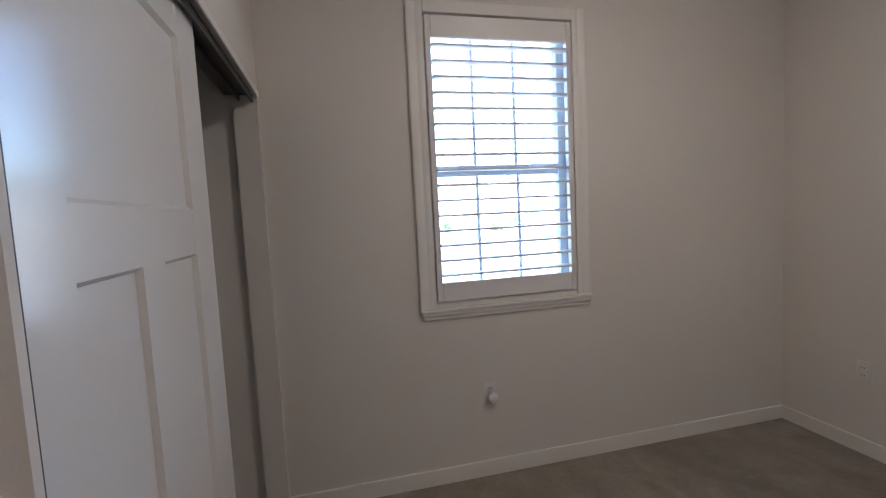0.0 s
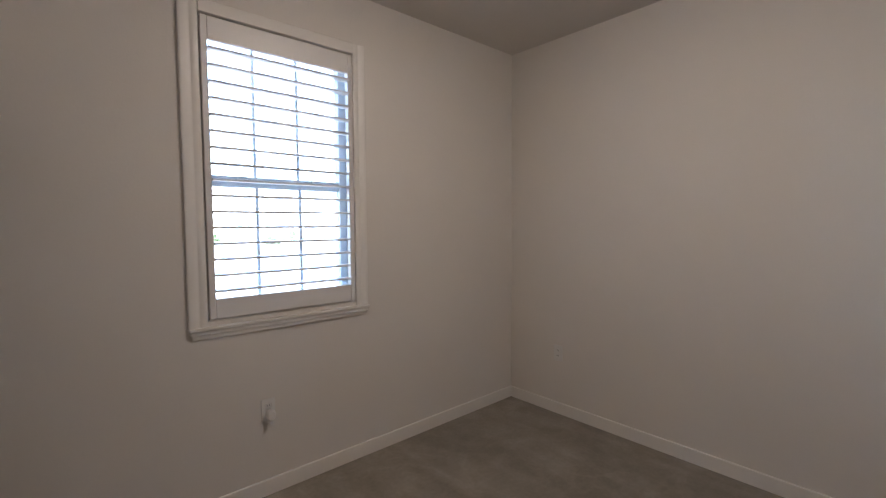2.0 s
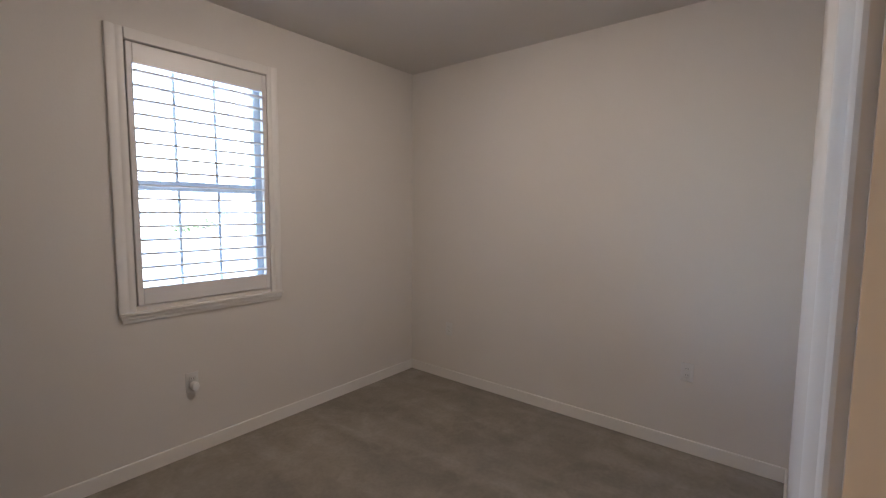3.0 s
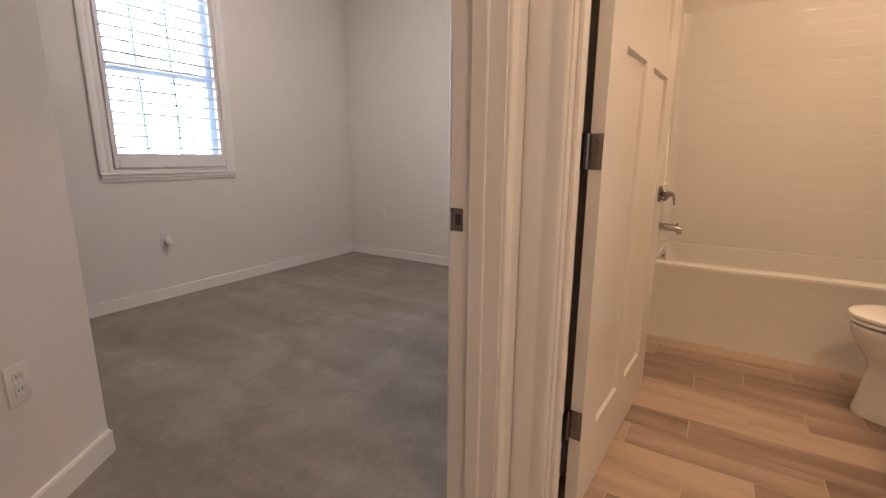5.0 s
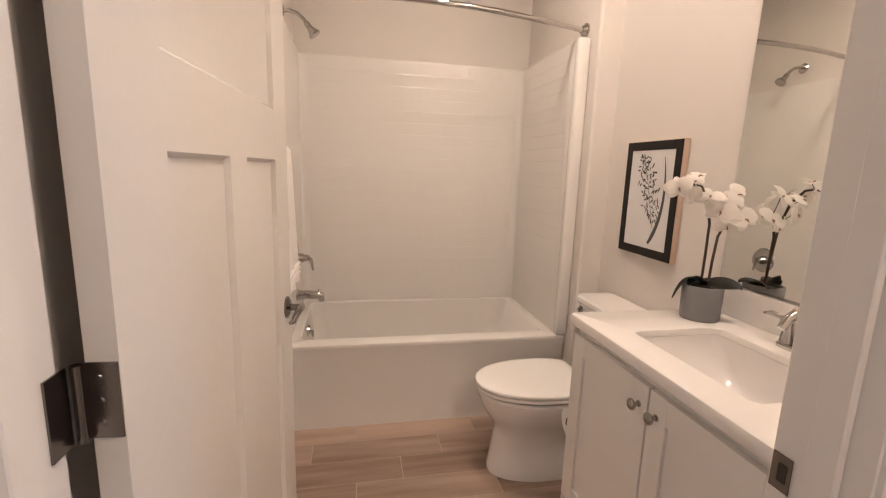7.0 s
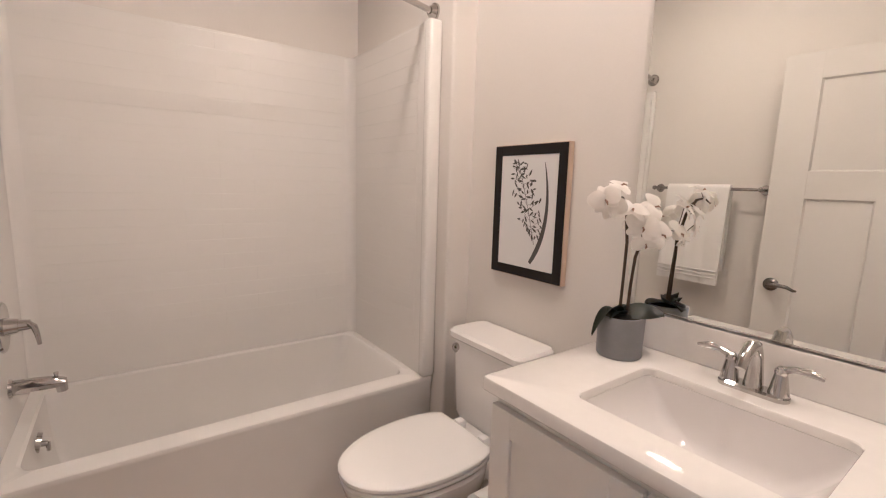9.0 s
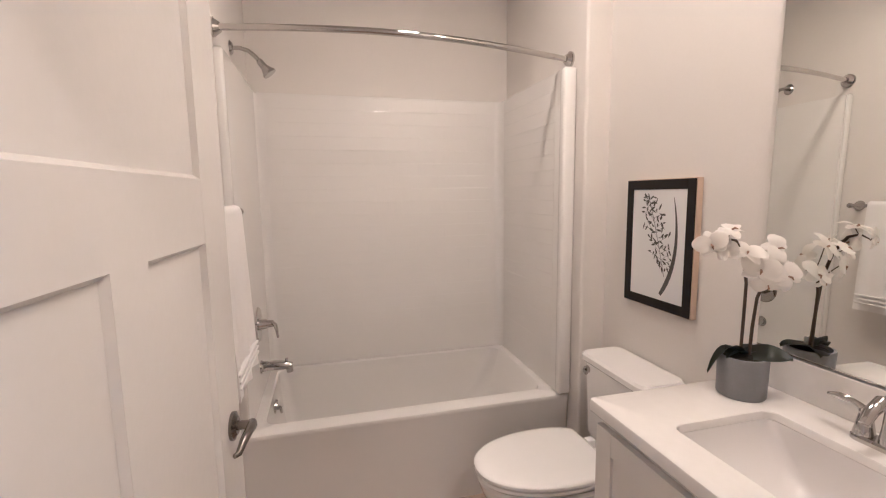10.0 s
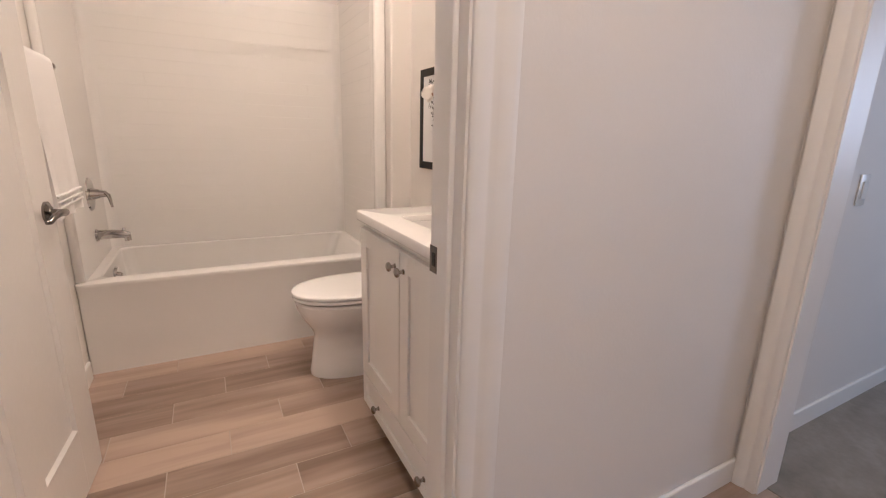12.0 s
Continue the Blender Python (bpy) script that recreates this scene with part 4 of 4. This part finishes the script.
loft(bm, [rounded(sx[0], sx[1], sx[2], sx[3], CT - 0.0200, 0.025), rounded(sx[0] - 0.06, sx[1] + 0.06, sx[2] - 0.06, sx[3] + 0.06, CT - 0.0202, 0.03), rounded(sx[0] - 0.061, sx[1] + 0.061, sx[2] - 0.061, sx[3] + 0.061, CT - 0.038, 0.03), rounded(cx0, cx1 - 0.004, cy0, cy1 - 0.004, CT - 0.038, 0.006), rounded(cx0, cx1, cy0, cy1, CT - 0.033, 0.010),
          rounded(cx0, cx1, cy0, cy1, CT - 0.012, 0.010), rounded(cx0, cx1 - 0.003, cy0, cy1 - 0.003, CT - 0.004, 0.008), rounded(cx0, cx1 - 0.010, cy0, cy1 - 0.010, CT, 0.006),
          rounded(sx[0] - 0.002, sx[1] + 0.002, sx[2] - 0.002, sx[3] + 0.002, CT, 0.025), rounded(sx[0], sx[1], sx[2], sx[3], CT - 0.003, 0.025), rounded(sx[0], sx[1], sx[2], sx[3], CT - 0.0198, 0.025)], False, False)
part("slab", bm, QUARTZ, top)
bm = bmesh.new()
box(bm, 0.8705, 1.672, -1.824, -1.803, CT + 0.0002, CT + 0.105, bevel=0.002)
part("backsplash", bm, QUARTZ, top)
bm = bmesh.new()
g = -0.0005
bowl = [rounded(sx[0] - 0.03, sx[1] + 0.03, sx[2] - 0.03, sx[3] + 0.03, CT - 0.0206, 0.03), rounded(sx[0] - g, sx[1] + g, sx[2] - g, sx[3] + g, CT - 0.021, 0.03)]
for k in range(1, 25):
    a = radians(88 * k / 24)
    inx, iny = 0.165 * (1 - math.cos(a)) ** 0.72, 0.112 * (1 - math.cos(a)) ** 2.6
    bowl.append(rounded(sx[0] + 0.001 + inx, sx[1] - 0.001 - inx, sx[2] + 0.001 + iny * 1.05, sx[3] - 0.001 - iny, CT - 0.023 - 0.150 * math.sin(a), min(0.045, 0.028 + 0.02 * k / 24)))
loft(bm, bowl, False, True)
part("basin", bm, BASIN, top, "white rectangular undermount basin")
bm = cyl(bmesh.new(), (1.285, -1.525, CT - 0.1735), (1.285, -1.525, CT - 0.1685), 0.023, 0.020, 24)
part("drain", bm, CHROME, top, "chrome pop-up drain")

faucet = thing("faucet", "chrome two-handle centreset faucet on the countertop", "faucet")
FX, FY = 1.285, -1.745
bm = bmesh.new()
loft(bm, [rounded(FX - 0.082, FX + 0.082, FY - 0.028, FY + 0.028, CT + 0.0004, 0.027), rounded(FX - 0.082, FX + 0.082, FY - 0.028, FY + 0.028, CT + 0.010, 0.027), rounded(FX - 0.076, FX + 0.076, FY - 0.022, FY + 0.022, CT + 0.016, 0.021)])
part("base", bm, CHROME, faucet)
bm = bmesh.new()
tube(bm, [(FX, FY, CT + 0.012), (FX, FY, CT + 0.06), (FX, FY + 0.004, CT + 0.10), (FX, FY + 0.020, CT + 0.128), (FX, FY + 0.048, CT + 0.132), (FX, FY + 0.080, CT + 0.112), (FX, FY + 0.100, CT + 0.085)], [0.024, 0.019, 0.016, 0.016, 0.016, 0.0145, 0.012], 18)
part("spout", bm, CHROME, faucet)
for s in (-1, 1):
    bm = bmesh.new()
    cyl(bm, (FX + s * 0.056, FY, CT + 0.014), (FX + s * 0.056, FY, CT + 0.07), 0.024, 0.014, 22)
    ball(bm, (FX + s * 0.056, FY, CT + 0.074), 0.0155)
    tube(bm, [(FX + s * 0.056, FY, CT + 0.078), (FX + s * 0.085, FY + 0.004, CT + 0.090), (FX + s * 0.115, FY + 0.006, CT + 0.092), (FX + s * 0.142, FY + 0.006, CT + 0.086)], [0.010, 0.008, 0.010, 0.005], 12)
    part("handle", bm, CHROME, faucet)
faucet.matrix_world = pose(FX, FY, CT) @ Matrix.Scale(0.88, 4) @ pose(-FX, -FY, -CT)

mirror = thing("vanity_mirror", "large frameless mirror in a thin metal channel over the vanity", "mirror")
bm = bmesh.new()
foot, head = BATH_S + 0.014, BATH_S + 0.001
loft(bm, [[(x, foot, 0.992), (x, foot + 0.006, 0.992), (x, head + 0.006, 2.035), (x, head, 2.035)] for x in (0.90, 1.652)])
part("silvered_glass", bm, MIRROR, mirror, smooth=False)
part("channel", boxed(0.90, 1.652, BATH_S + 0.0008, BATH_S + 0.0215, 0.9868, 0.9918, bevel=0.001), CHROME, mirror, "polished metal bottom channel")

# framed botanical print
pic = thing("framed_print", "ink botanical print in a black frame with pale wood sides", "picture")
px0, px1, pz0, pz1 = 1.896, 2.252, 0.990, 1.484
py = BATH_S + 0.0005
part("box_frame", boxed(px0, px1, py, py + 0.024, pz0, pz1, bevel=0.001), MAPLE, pic, "pale wood edge")
fw, fy = 0.039, py + 0.0242
for a in ((px0 + 0.003, px0 + fw, pz0 + 0.003, pz1 - 0.003), (px1 - fw, px1 - 0.003, pz0 + 0.003, pz1 - 0.003), (px0 + fw, px1 - fw, pz0 + 0.003, pz0 + fw), (px0 + fw, px1 - fw, pz1 - fw, pz1 - 0.003)):
    part("frame_bar", boxed(a[0], a[1], fy, fy + 0.004, a[2], a[3], bevel=0.0008), BLACK, pic, "black frame bar")
sheet = part("sheet", boxed(px0 + fw, px1 - fw, fy - 0.0002, fy + 0.0012, pz0 + fw, pz1 - fw), PAPER, pic, "white paper")
bm = bmesh.new()
iy = fy + 0.0016


def at(u, v):
    """u grows to the viewer's right, v upwards, both from 0 to 1 on the sheet."""
    return Vector((px1 - fw - (px1 - px0 - 2 * fw) * u, iy, pz0 + fw + (pz1 - pz0 - 2 * fw) * v))


def stroke(bm, pts, widths):
    left, right = [], []
    for i, p in enumerate(pts):
        d = (pts[min(i + 1, len(pts) - 1)] - pts[max(i - 1, 0)]).normalized()
        nrm = Vector((-d.z, 0, d.x))
        left.append(bm.verts.new(p + nrm * widths[i]))
        right.append(bm.verts.new(p - nrm * widths[i]))
    for k in range(len(pts) - 1):
        bm.faces.new((left[k], left[k + 1], right[k + 1], right[k]))


def curve3(a, b, c, n=12):
    return [at((1 - t) ** 2 * a[0] + 2 * t * (1 - t) * b[0] + t * t * c[0], (1 - t) ** 2 * a[1] + 2 * t * (1 - t) * b[1] + t * t * c[1]) for t in [k / n for k in range(n + 1)]]


stroke(bm, curve3((0.60, 0.05), (0.98, 0.40), (0.78, 0.93)), [0.007, 0.009, 0.0098, 0.0094, 0.009, 0.0084, 0.0078, 0.007, 0.0062, 0.0052, 0.0042, 0.003, 0.0012])
stem = curve3((0.66, 0.22), (0.50, 0.62), (0.30, 0.96), 16)
stroke(bm, stem, [0.0012] * 17)
rp = random.Random(11)
for k in range(1, 16):
    base = stem[k]
    for s in (-1, 1):
        L = 0.030 + 0.048 * math.sin(math.pi * min(1, (k + 2) / 17)) * rp.uniform(0.6, 1.2)
        ang = rp.uniform(0.5, 1.2)
        d = Vector((s * math.sin(ang) * 1.0, 0, math.cos(ang) * (0.8 if s > 0 else 0.5)))
        tip = base + d * L
        tip.x = min(max(tip.x, px0 + fw + 0.02), px1 - fw - 0.015)
        tip.z = min(tip.z, pz1 - fw - 0.02)
        stroke(bm, [base, (base + tip) / 2 + Vector((0, 0, 0.003)), tip], [0.0006, 0.0006, 0.0005])
        for j in range(3):
            q = base.lerp(tip, (j + 1) / 3) + Vector((rp.uniform(-0.006, 0.006), 0, rp.uniform(-0.006, 0.006)))
            e = Vector((rp.uniform(-1, 1), 0, rp.uniform(-1, 0.6))).normalized() * rp.uniform(0.007, 0.015)
            stroke(bm, [q - e, q - e * 0.4, q + e * 0.3, q + e], [0.0004, rp.uniform(0.0022, 0.0044), rp.uniform(0.0020, 0.0040), 0.0004])
part("drawing", bm, INK, sheet, "ink drawing of a leafy stem", smooth=False)

# orchid
orchid = thing("orchid_pot", "white artificial orchid in a grey concrete pot", "potted plant")
OX, OY = 1.590, -1.685
bm = bmesh.new()


def circ(r, z, n=32):
    return [(OX + r * math.cos(2 * math.pi * k / n), OY + r * math.sin(2 * math.pi * k / n), z) for k in range(n)]


loft(bm, [circ(0.057, CT + 0.0004), circ(0.0595, CT + 0.004), circ(0.0615, CT + 0.110), circ(0.0600, CT + 0.113), circ(0.054, CT + 0.113), circ(0.053, CT + 0.100)], True, False)
part("pot", bm, CONCRETE, orchid, "grey concrete cylinder pot")
part("moss", loft(bmesh.new(), [circ(0.053, CT + 0.096), circ(0.044, CT + 0.109), circ(0.02, CT + 0.115)]), SOIL, orchid)


def broad_leaf(angle, length, rise, droop, width, tilt=0.0):
    bm = bmesh.new()
    d = Vector((math.cos(angle), math.sin(angle), 0))
    side = Vector((-d.y, d.x, 0))
    rows = []
    for k in range(9):
        t = k / 8
        p = Vector((OX, OY, CT + 0.111)) + d * (length * t) + Vector((0, 0, rise * math.sin(t * 1.9) - droop * t * t))
        w = width * math.sin(math.pi * (0.12 + 0.86 * t)) ** 0.7
        rows.append([bm.verts.new(p + side * w + Vector((0, 0, 0.008 + tilt * w))), bm.verts.new(p), bm.verts.new(p - side * w + Vector((0, 0, 0.008 - tilt * w)))])
    for a, b in zip(rows, rows[1:]):
        bm.faces.new((a[0], a[1], b[1], b[0]))
        bm.faces.new((a[1], a[2], b[2], b[1]))
    bmesh.ops.solidify(bm, geom=bm.faces[:], thickness=0.002)
    part("leaf", bm, LEAF, orchid, "dark green broad leaf")


broad_leaf(radians(222), 0.108, 0.014, 0.010, 0.032, 0.45)
broad_leaf(radians(72), 0.092, 0.055, 0.105, 0.025, 0.30)
broad_leaf(radians(95), 0.062, 0.03, 0.03, 0.026)
broad_leaf(radians(285), 0.085, 0.014, 0.012, 0.024)


def petal(bm, q, c, a, wide, long, lift):
    """One petal with a soft cup and a rounded tip, from the flower's centre outwards at angle a."""
    rows = []
    for j in range(8):
        t = j / 7
        w = wide * math.sin(math.pi * (0.07 + 0.87 * t ** 0.9)) ** 0.55
        row = []
        for s in (-1, -0.5, 0, 0.5, 1):
            lx, ly = long * (t - 0.06 * s * s * t), s * w
            h = 0.003 + lift * math.sin(t * 2.2) - 0.010 * t * t + 0.006 * s * s * (0.5 - t) + 0.0015 * math.sin(9 * s + 5 * t)
            row.append(bm.verts.new(c + q @ Vector((lx * math.cos(a) - ly * math.sin(a), lx * math.sin(a) + ly * math.cos(a), h))))
        rows.append(row)
    for r0, r1 in zip(rows, rows[1:]):
        for s in range(4):
            bm.faces.new((r0[s], r0[s + 1], r1[s + 1], r1[s]))


def flower(c, face, size, turn, stem_point):
    c = Vector(c)
    q = Vector(face).normalized().to_track_quat("Z", "Y") @ Euler((0, 0, radians(turn))).to_quaternion()
    bm = bmesh.new()
    for deg, wide, long in ((90, 0.015, 0.040), (215, 0.014, 0.040), (325, 0.014, 0.040)):
        petal(bm, q, c - q @ Vector((0, 0, 0.002)), radians(deg), wide * size, long * size, 0.004)
    for deg in (18, 162):
        petal(bm, q, c, radians(deg), 0.0245 * size, 0.048 * size, 0.010)
    fl = part("flower", bm, PETAL, orchid, "white orchid flower")
    lip = tube(bmesh.new(), [c + q @ Vector((0, 0, 0.004)), c + q @ Vector((0, -0.006, 0.010)), c + q @ Vector((0, -0.014, 0.008))], [0.0022, 0.003, 0.001], 6)
    part("lip", lip, LIP, fl, "brown flower centre")
    stem_point = Vector(stem_point)
    back = c - q @ Vector((0, 0, 0.003))
    part("stalk", tube(bmesh.new(), [back, (back + stem_point) / 2 - Vector((0, 0, 0.004)), stem_point], 0.0013, 6), STEM, fl)


def spray(points, flowers):
    part("stem", tube(bmesh.new(), points, [0.0042] * (len(points) - 2) + [0.003, 0.0018], 8), STEM, orchid, "brown arching stem")
    for c, face, size, turn in flowers:
        root = min(points, key=lambda p: (Vector(p) - Vector(c)).length)
        flower(c, face, size, turn, root)


R0 = Vector((OX, OY, CT + 0.124))


def off(*rows):
    return [tuple(R0 + Vector(r)) for r in rows]


def blooms(*rows):
    return [(tuple(R0 + Vector(c)), face, size, turn) for c, face, size, turn in rows]


spray(off((0.004, 0.006, -0.022), (0.000, 0.008, 0.09), (-0.004, 0.012, 0.19), (-0.010, 0.035, 0.265), (-0.018, 0.072, 0.308), (-0.022, 0.112, 0.315), (-0.024, 0.145, 0.302)),
      blooms(((-0.026, 0.158, 0.303), (-0.75, 0.60, 0.15), 0.90, 20), ((-0.022, 0.092, 0.334), (-0.25, 0.15, 1.0), 0.92, 65), ((-0.030, 0.046, 0.276), (-0.50, 0.25, 0.80), 1.0, -25),
             ((0.018, 0.062, 0.286), (0.65, -0.60, 0.30), 0.95, 200), ((-0.006, 0.104, 0.292), (0.35, -0.85, 0.10), 0.90, 35)))
spray(off((-0.010, -0.008, -0.022), (-0.012, -0.010, 0.07), (-0.016, -0.014, 0.150), (-0.022, -0.030, 0.198), (-0.030, -0.055, 0.216), (-0.036, -0.085, 0.208)),
      blooms(((-0.046, 0.018, 0.234), (-0.85, 0.45, 0.15), 1.08, -15), ((-0.048, -0.072, 0.210), (-0.80, 0.10, 0.45), 1.08, 25), ((-0.040, -0.040, 0.284), (-0.75, 0.20, 0.55), 0.95, 70),
             ((-0.034, -0.024, 0.190), (-0.70, 0.35, -0.40), 0.90, 10), ((0.000, -0.078, 0.226), (0.30, -0.95, 0.10), 0.95, 140), ((0.016, -0.030, 0.252), (0.40, -0.75, 0.45), 0.92, 80)))

# toilet paper on the vanity's side
tp = thing("toilet_paper_holder", "toilet paper roll on a nickel holder fixed to the vanity", "toilet paper")
RX, RY, RZ = 1.762, -1.40, 0.415
bm = bmesh.new()
n = 28
loft(bm, [[(RX + 0.056 * math.cos(2 * math.pi * k / n), y, RZ + 0.056 * math.sin(2 * math.pi * k / n)) for k in range(n)] for y in (RY - 0.055, RY - 0.053, RY + 0.053, RY + 0.055)], True, True)
part("roll", bm, ROLL, tp, "white paper roll")
# the shaded hollow of the core, painted as a flat dark disc
part("core", cyl(bmesh.new(), (RX, RY + 0.0552, RZ), (RX, RY + 0.0558, RZ), 0.021, n=20), SLOT, tp, "hollow core, its shade drawn as a dark disc")
bm = bmesh.new()
cyl(bm, (VX1 - 0.002, RY - 0.075, RZ), (VX1 + 0.008, RY - 0.075, RZ), 0.022, n=20)
tube(bm, [(VX1 + 0.006, RY - 0.075, RZ), (RX - 0.02, RY - 0.075, RZ), (RX, RY - 0.07, RZ), (RX, RY - 0.05, RZ), (RX, RY + 0.065, RZ)], 0.007, 10)
part("arm", bm, SATIN, tp)


# ---- wall plates ----
def outlet(m, label):
    """Local x along the wall, y out of it, z up; centred."""
    o = thing("wall_outlet", label, "outlet", "wall outlets", m)
    part("plate", boxed(-0.036, 0.036, 0.0004, 0.006, -0.058, 0.058, bevel=0.0025, seg=2), PLASTIC, o)
    for dz in (-0.02, 0.02):
        f = part("receptacle", boxed(-0.016, 0.016, 0.006, 0.0075, dz - 0.014, dz + 0.014, bevel=0.003), PLASTIC, o)
        for dx in (-0.006, 0.006):
            part("slot", boxed(dx - 0.001, dx + 0.001, 0.0076, 0.008, dz - 0.002, dz + 0.007), SLOT, f)
    return o


outlet(pose(EAST, 2.40, 0.455, 0, 0, 90), "white duplex outlet low on the bedroom wall")
outlet(pose(EAST, 0.522, 0.515, 0, 0, 90), "white wall plate low on the bedroom wall")
outlet(pose(1.356, NORTH, 0.455, 0, 0, 180), "white duplex outlet under the window")
ang = math.degrees(math.atan2(along.y, along.x))
pt = DIAG_A + along * 0.288
outlet(pose(pt.x, pt.y, 0.43, 0, 0, ang), "white duplex outlet on the slanting wall")
night = thing("plug_in_night_light", "small white plug-in freshener in the outlet under the window", "plug-in")
bm = bmesh.new()
loft(bm, [[(1.360 + r * math.cos(2 * math.pi * k / 20), NORTH - y, 0.432 + 1.25 * r * math.sin(2 * math.pi * k / 20)) for k in range(20)] for r, y in ((0.020, 0.009), (0.024, 0.016), (0.025, 0.034), (0.018, 0.046), (0.008, 0.050))])
part("body", bm, PLASTIC, night)
switch = thing("light_switch", "white rocker light switch on the carpeted room's wall", "switch", place=pose(0.80, -2.955, 1.00, 0, 0, 90))
part("plate", boxed(-0.036, 0.036, 0.0004, 0.006, -0.058, 0.058, bevel=0.0025, seg=2), PLASTIC, switch)
part("rocker", boxed(-0.016, 0.016, 0.006, 0.010, -0.033, 0.033, bevel=0.002), PLASTIC, switch)

# ---- ceiling lamps ----
def dome_light(x, y, r, deep, color, strength, label):
    d = thing("dome_light", label, "ceiling light", "ceiling lights")

    def ring(q, z):
        return [(x + q * r * math.cos(2 * math.pi * k / 32), y + q * r * math.sin(2 * math.pi * k / 32), CEIL - z) for k in range(32)]

    part("pan", loft(bmesh.new(), [ring(1.1, 0.0005), ring(1.1, 0.022), ring(1.03, 0.026)]), SATIN, d)
    part("shade", loft(bmesh.new(), [ring(1.0, 0.0265), ring(0.98, 0.0265 + deep * 0.22), ring(0.87, 0.0265 + deep * 0.56), ring(0.63, 0.0265 + deep * 0.86), ring(0.27, 0.0265 + deep)]), glow_material("frosted_dome", color, strength), d, "frosted glass shade, lit")


# the bedroom dome is an added, unseen fill; the bathroom's two follow
dome_light(1.80, 1.43, 0.15, 0.06, (1.0, 0.80, 0.60), 3.2, "unseen dome lamp added as warm fill for the bedroom")
dome_light(1.16, -1.57, 0.078, 0.009, WARM, 6.8, "small frosted ceiling light over the vanity, lit")
dome_light(2.12, -1.05, 0.074, 0.009, WARM, 7.4, "frosted ceiling light of the bathroom, lit")
x, y = 0.0, -1.15
dl = thing("recessed_light", "round white recessed ceiling light of the hall, lit", "ceiling light", "ceiling lights")
bm = bmesh.new()
loft(bm, [[(x + r * math.cos(2 * math.pi * k / 32), y + r * math.sin(2 * math.pi * k / 32), z) for k in range(32)] for r, z in ((0.092, CEIL - 0.0005), (0.090, CEIL - 0.006), (0.074, CEIL - 0.008), (0.070, CEIL - 0.002))], False, False)
part("trim_ring", bm, PLASTIC, dl)
part("lens", cyl(bmesh.new(), (x, y, CEIL - 0.0035), (x, y, CEIL - 0.0015), 0.068, n=32), glow_material("lamp_lens", WARM, 1.0), dl)

# ---- pieces of floors and surround ----
SOUTH_SIDE = lambda u, z: pose(u, SOUTH_END, z, 0, 0, 0) @ Matrix.Scale(-1, 4, (0, 1, 0))
brick_rows(-1.585, -0.305, 0.604, 1.988, lambda u, z: pose(BACK, u, z, 0, 0, 90) @ Matrix.Scale(-1, 4, (0, 1, 0)), sur)
brick_rows(2.60, 3.205, 0.604, 1.988, SOUTH_SIDE, sur)

PL, PW, PJ = 0.61, 0.1505, 0.0034
plank_mesh = {}


def plank(x0, x1, y0, y1, parent):
    w, l = x1 - x0, y1 - y0
    key = (round(w, 3), round(l, 3))
    if key not in plank_mesh:
        plank_mesh[key] = mesh_of("plank", boxed(-w / 2, w / 2, -l / 2, l / 2, -0.008, 0.0, bevel=0.0006), PLANK, smooth=False)
    ob = new("plank", plank_mesh[key])
    ob.parent = parent
    ob.matrix_world = pose((x0 + x1) / 2, (y0 + y1) / 2, 0.0)


def plank_floor(parent, xa, xb, ya, yb):
    k = -1
    while True:
        xt = 2.551 - PW * k
        xl = xt - PW
        if xt <= xa:
            break
        shift = -0.565 + 0.2033 * k
        a, b = max(xl, xa), min(xt - PJ, xb)
        if b - a > 0.01:
            j = math.floor((ya - shift) / PL)
            while shift + PL * j < yb:
                c, d = max(shift + PL * j, ya), min(shift + PL * (j + 1) - PJ, yb)
                if d - c > 0.012:
                    plank(a, b, c, d, parent)
                j += 1
        k += 1


plank_floor(bath_floor, HALL_E + 0.06, 2.56, BATH_S, BATH_N)
plank_floor(hall_floor, HALL_W, HALL_E + 0.056, -2.398, -0.072)
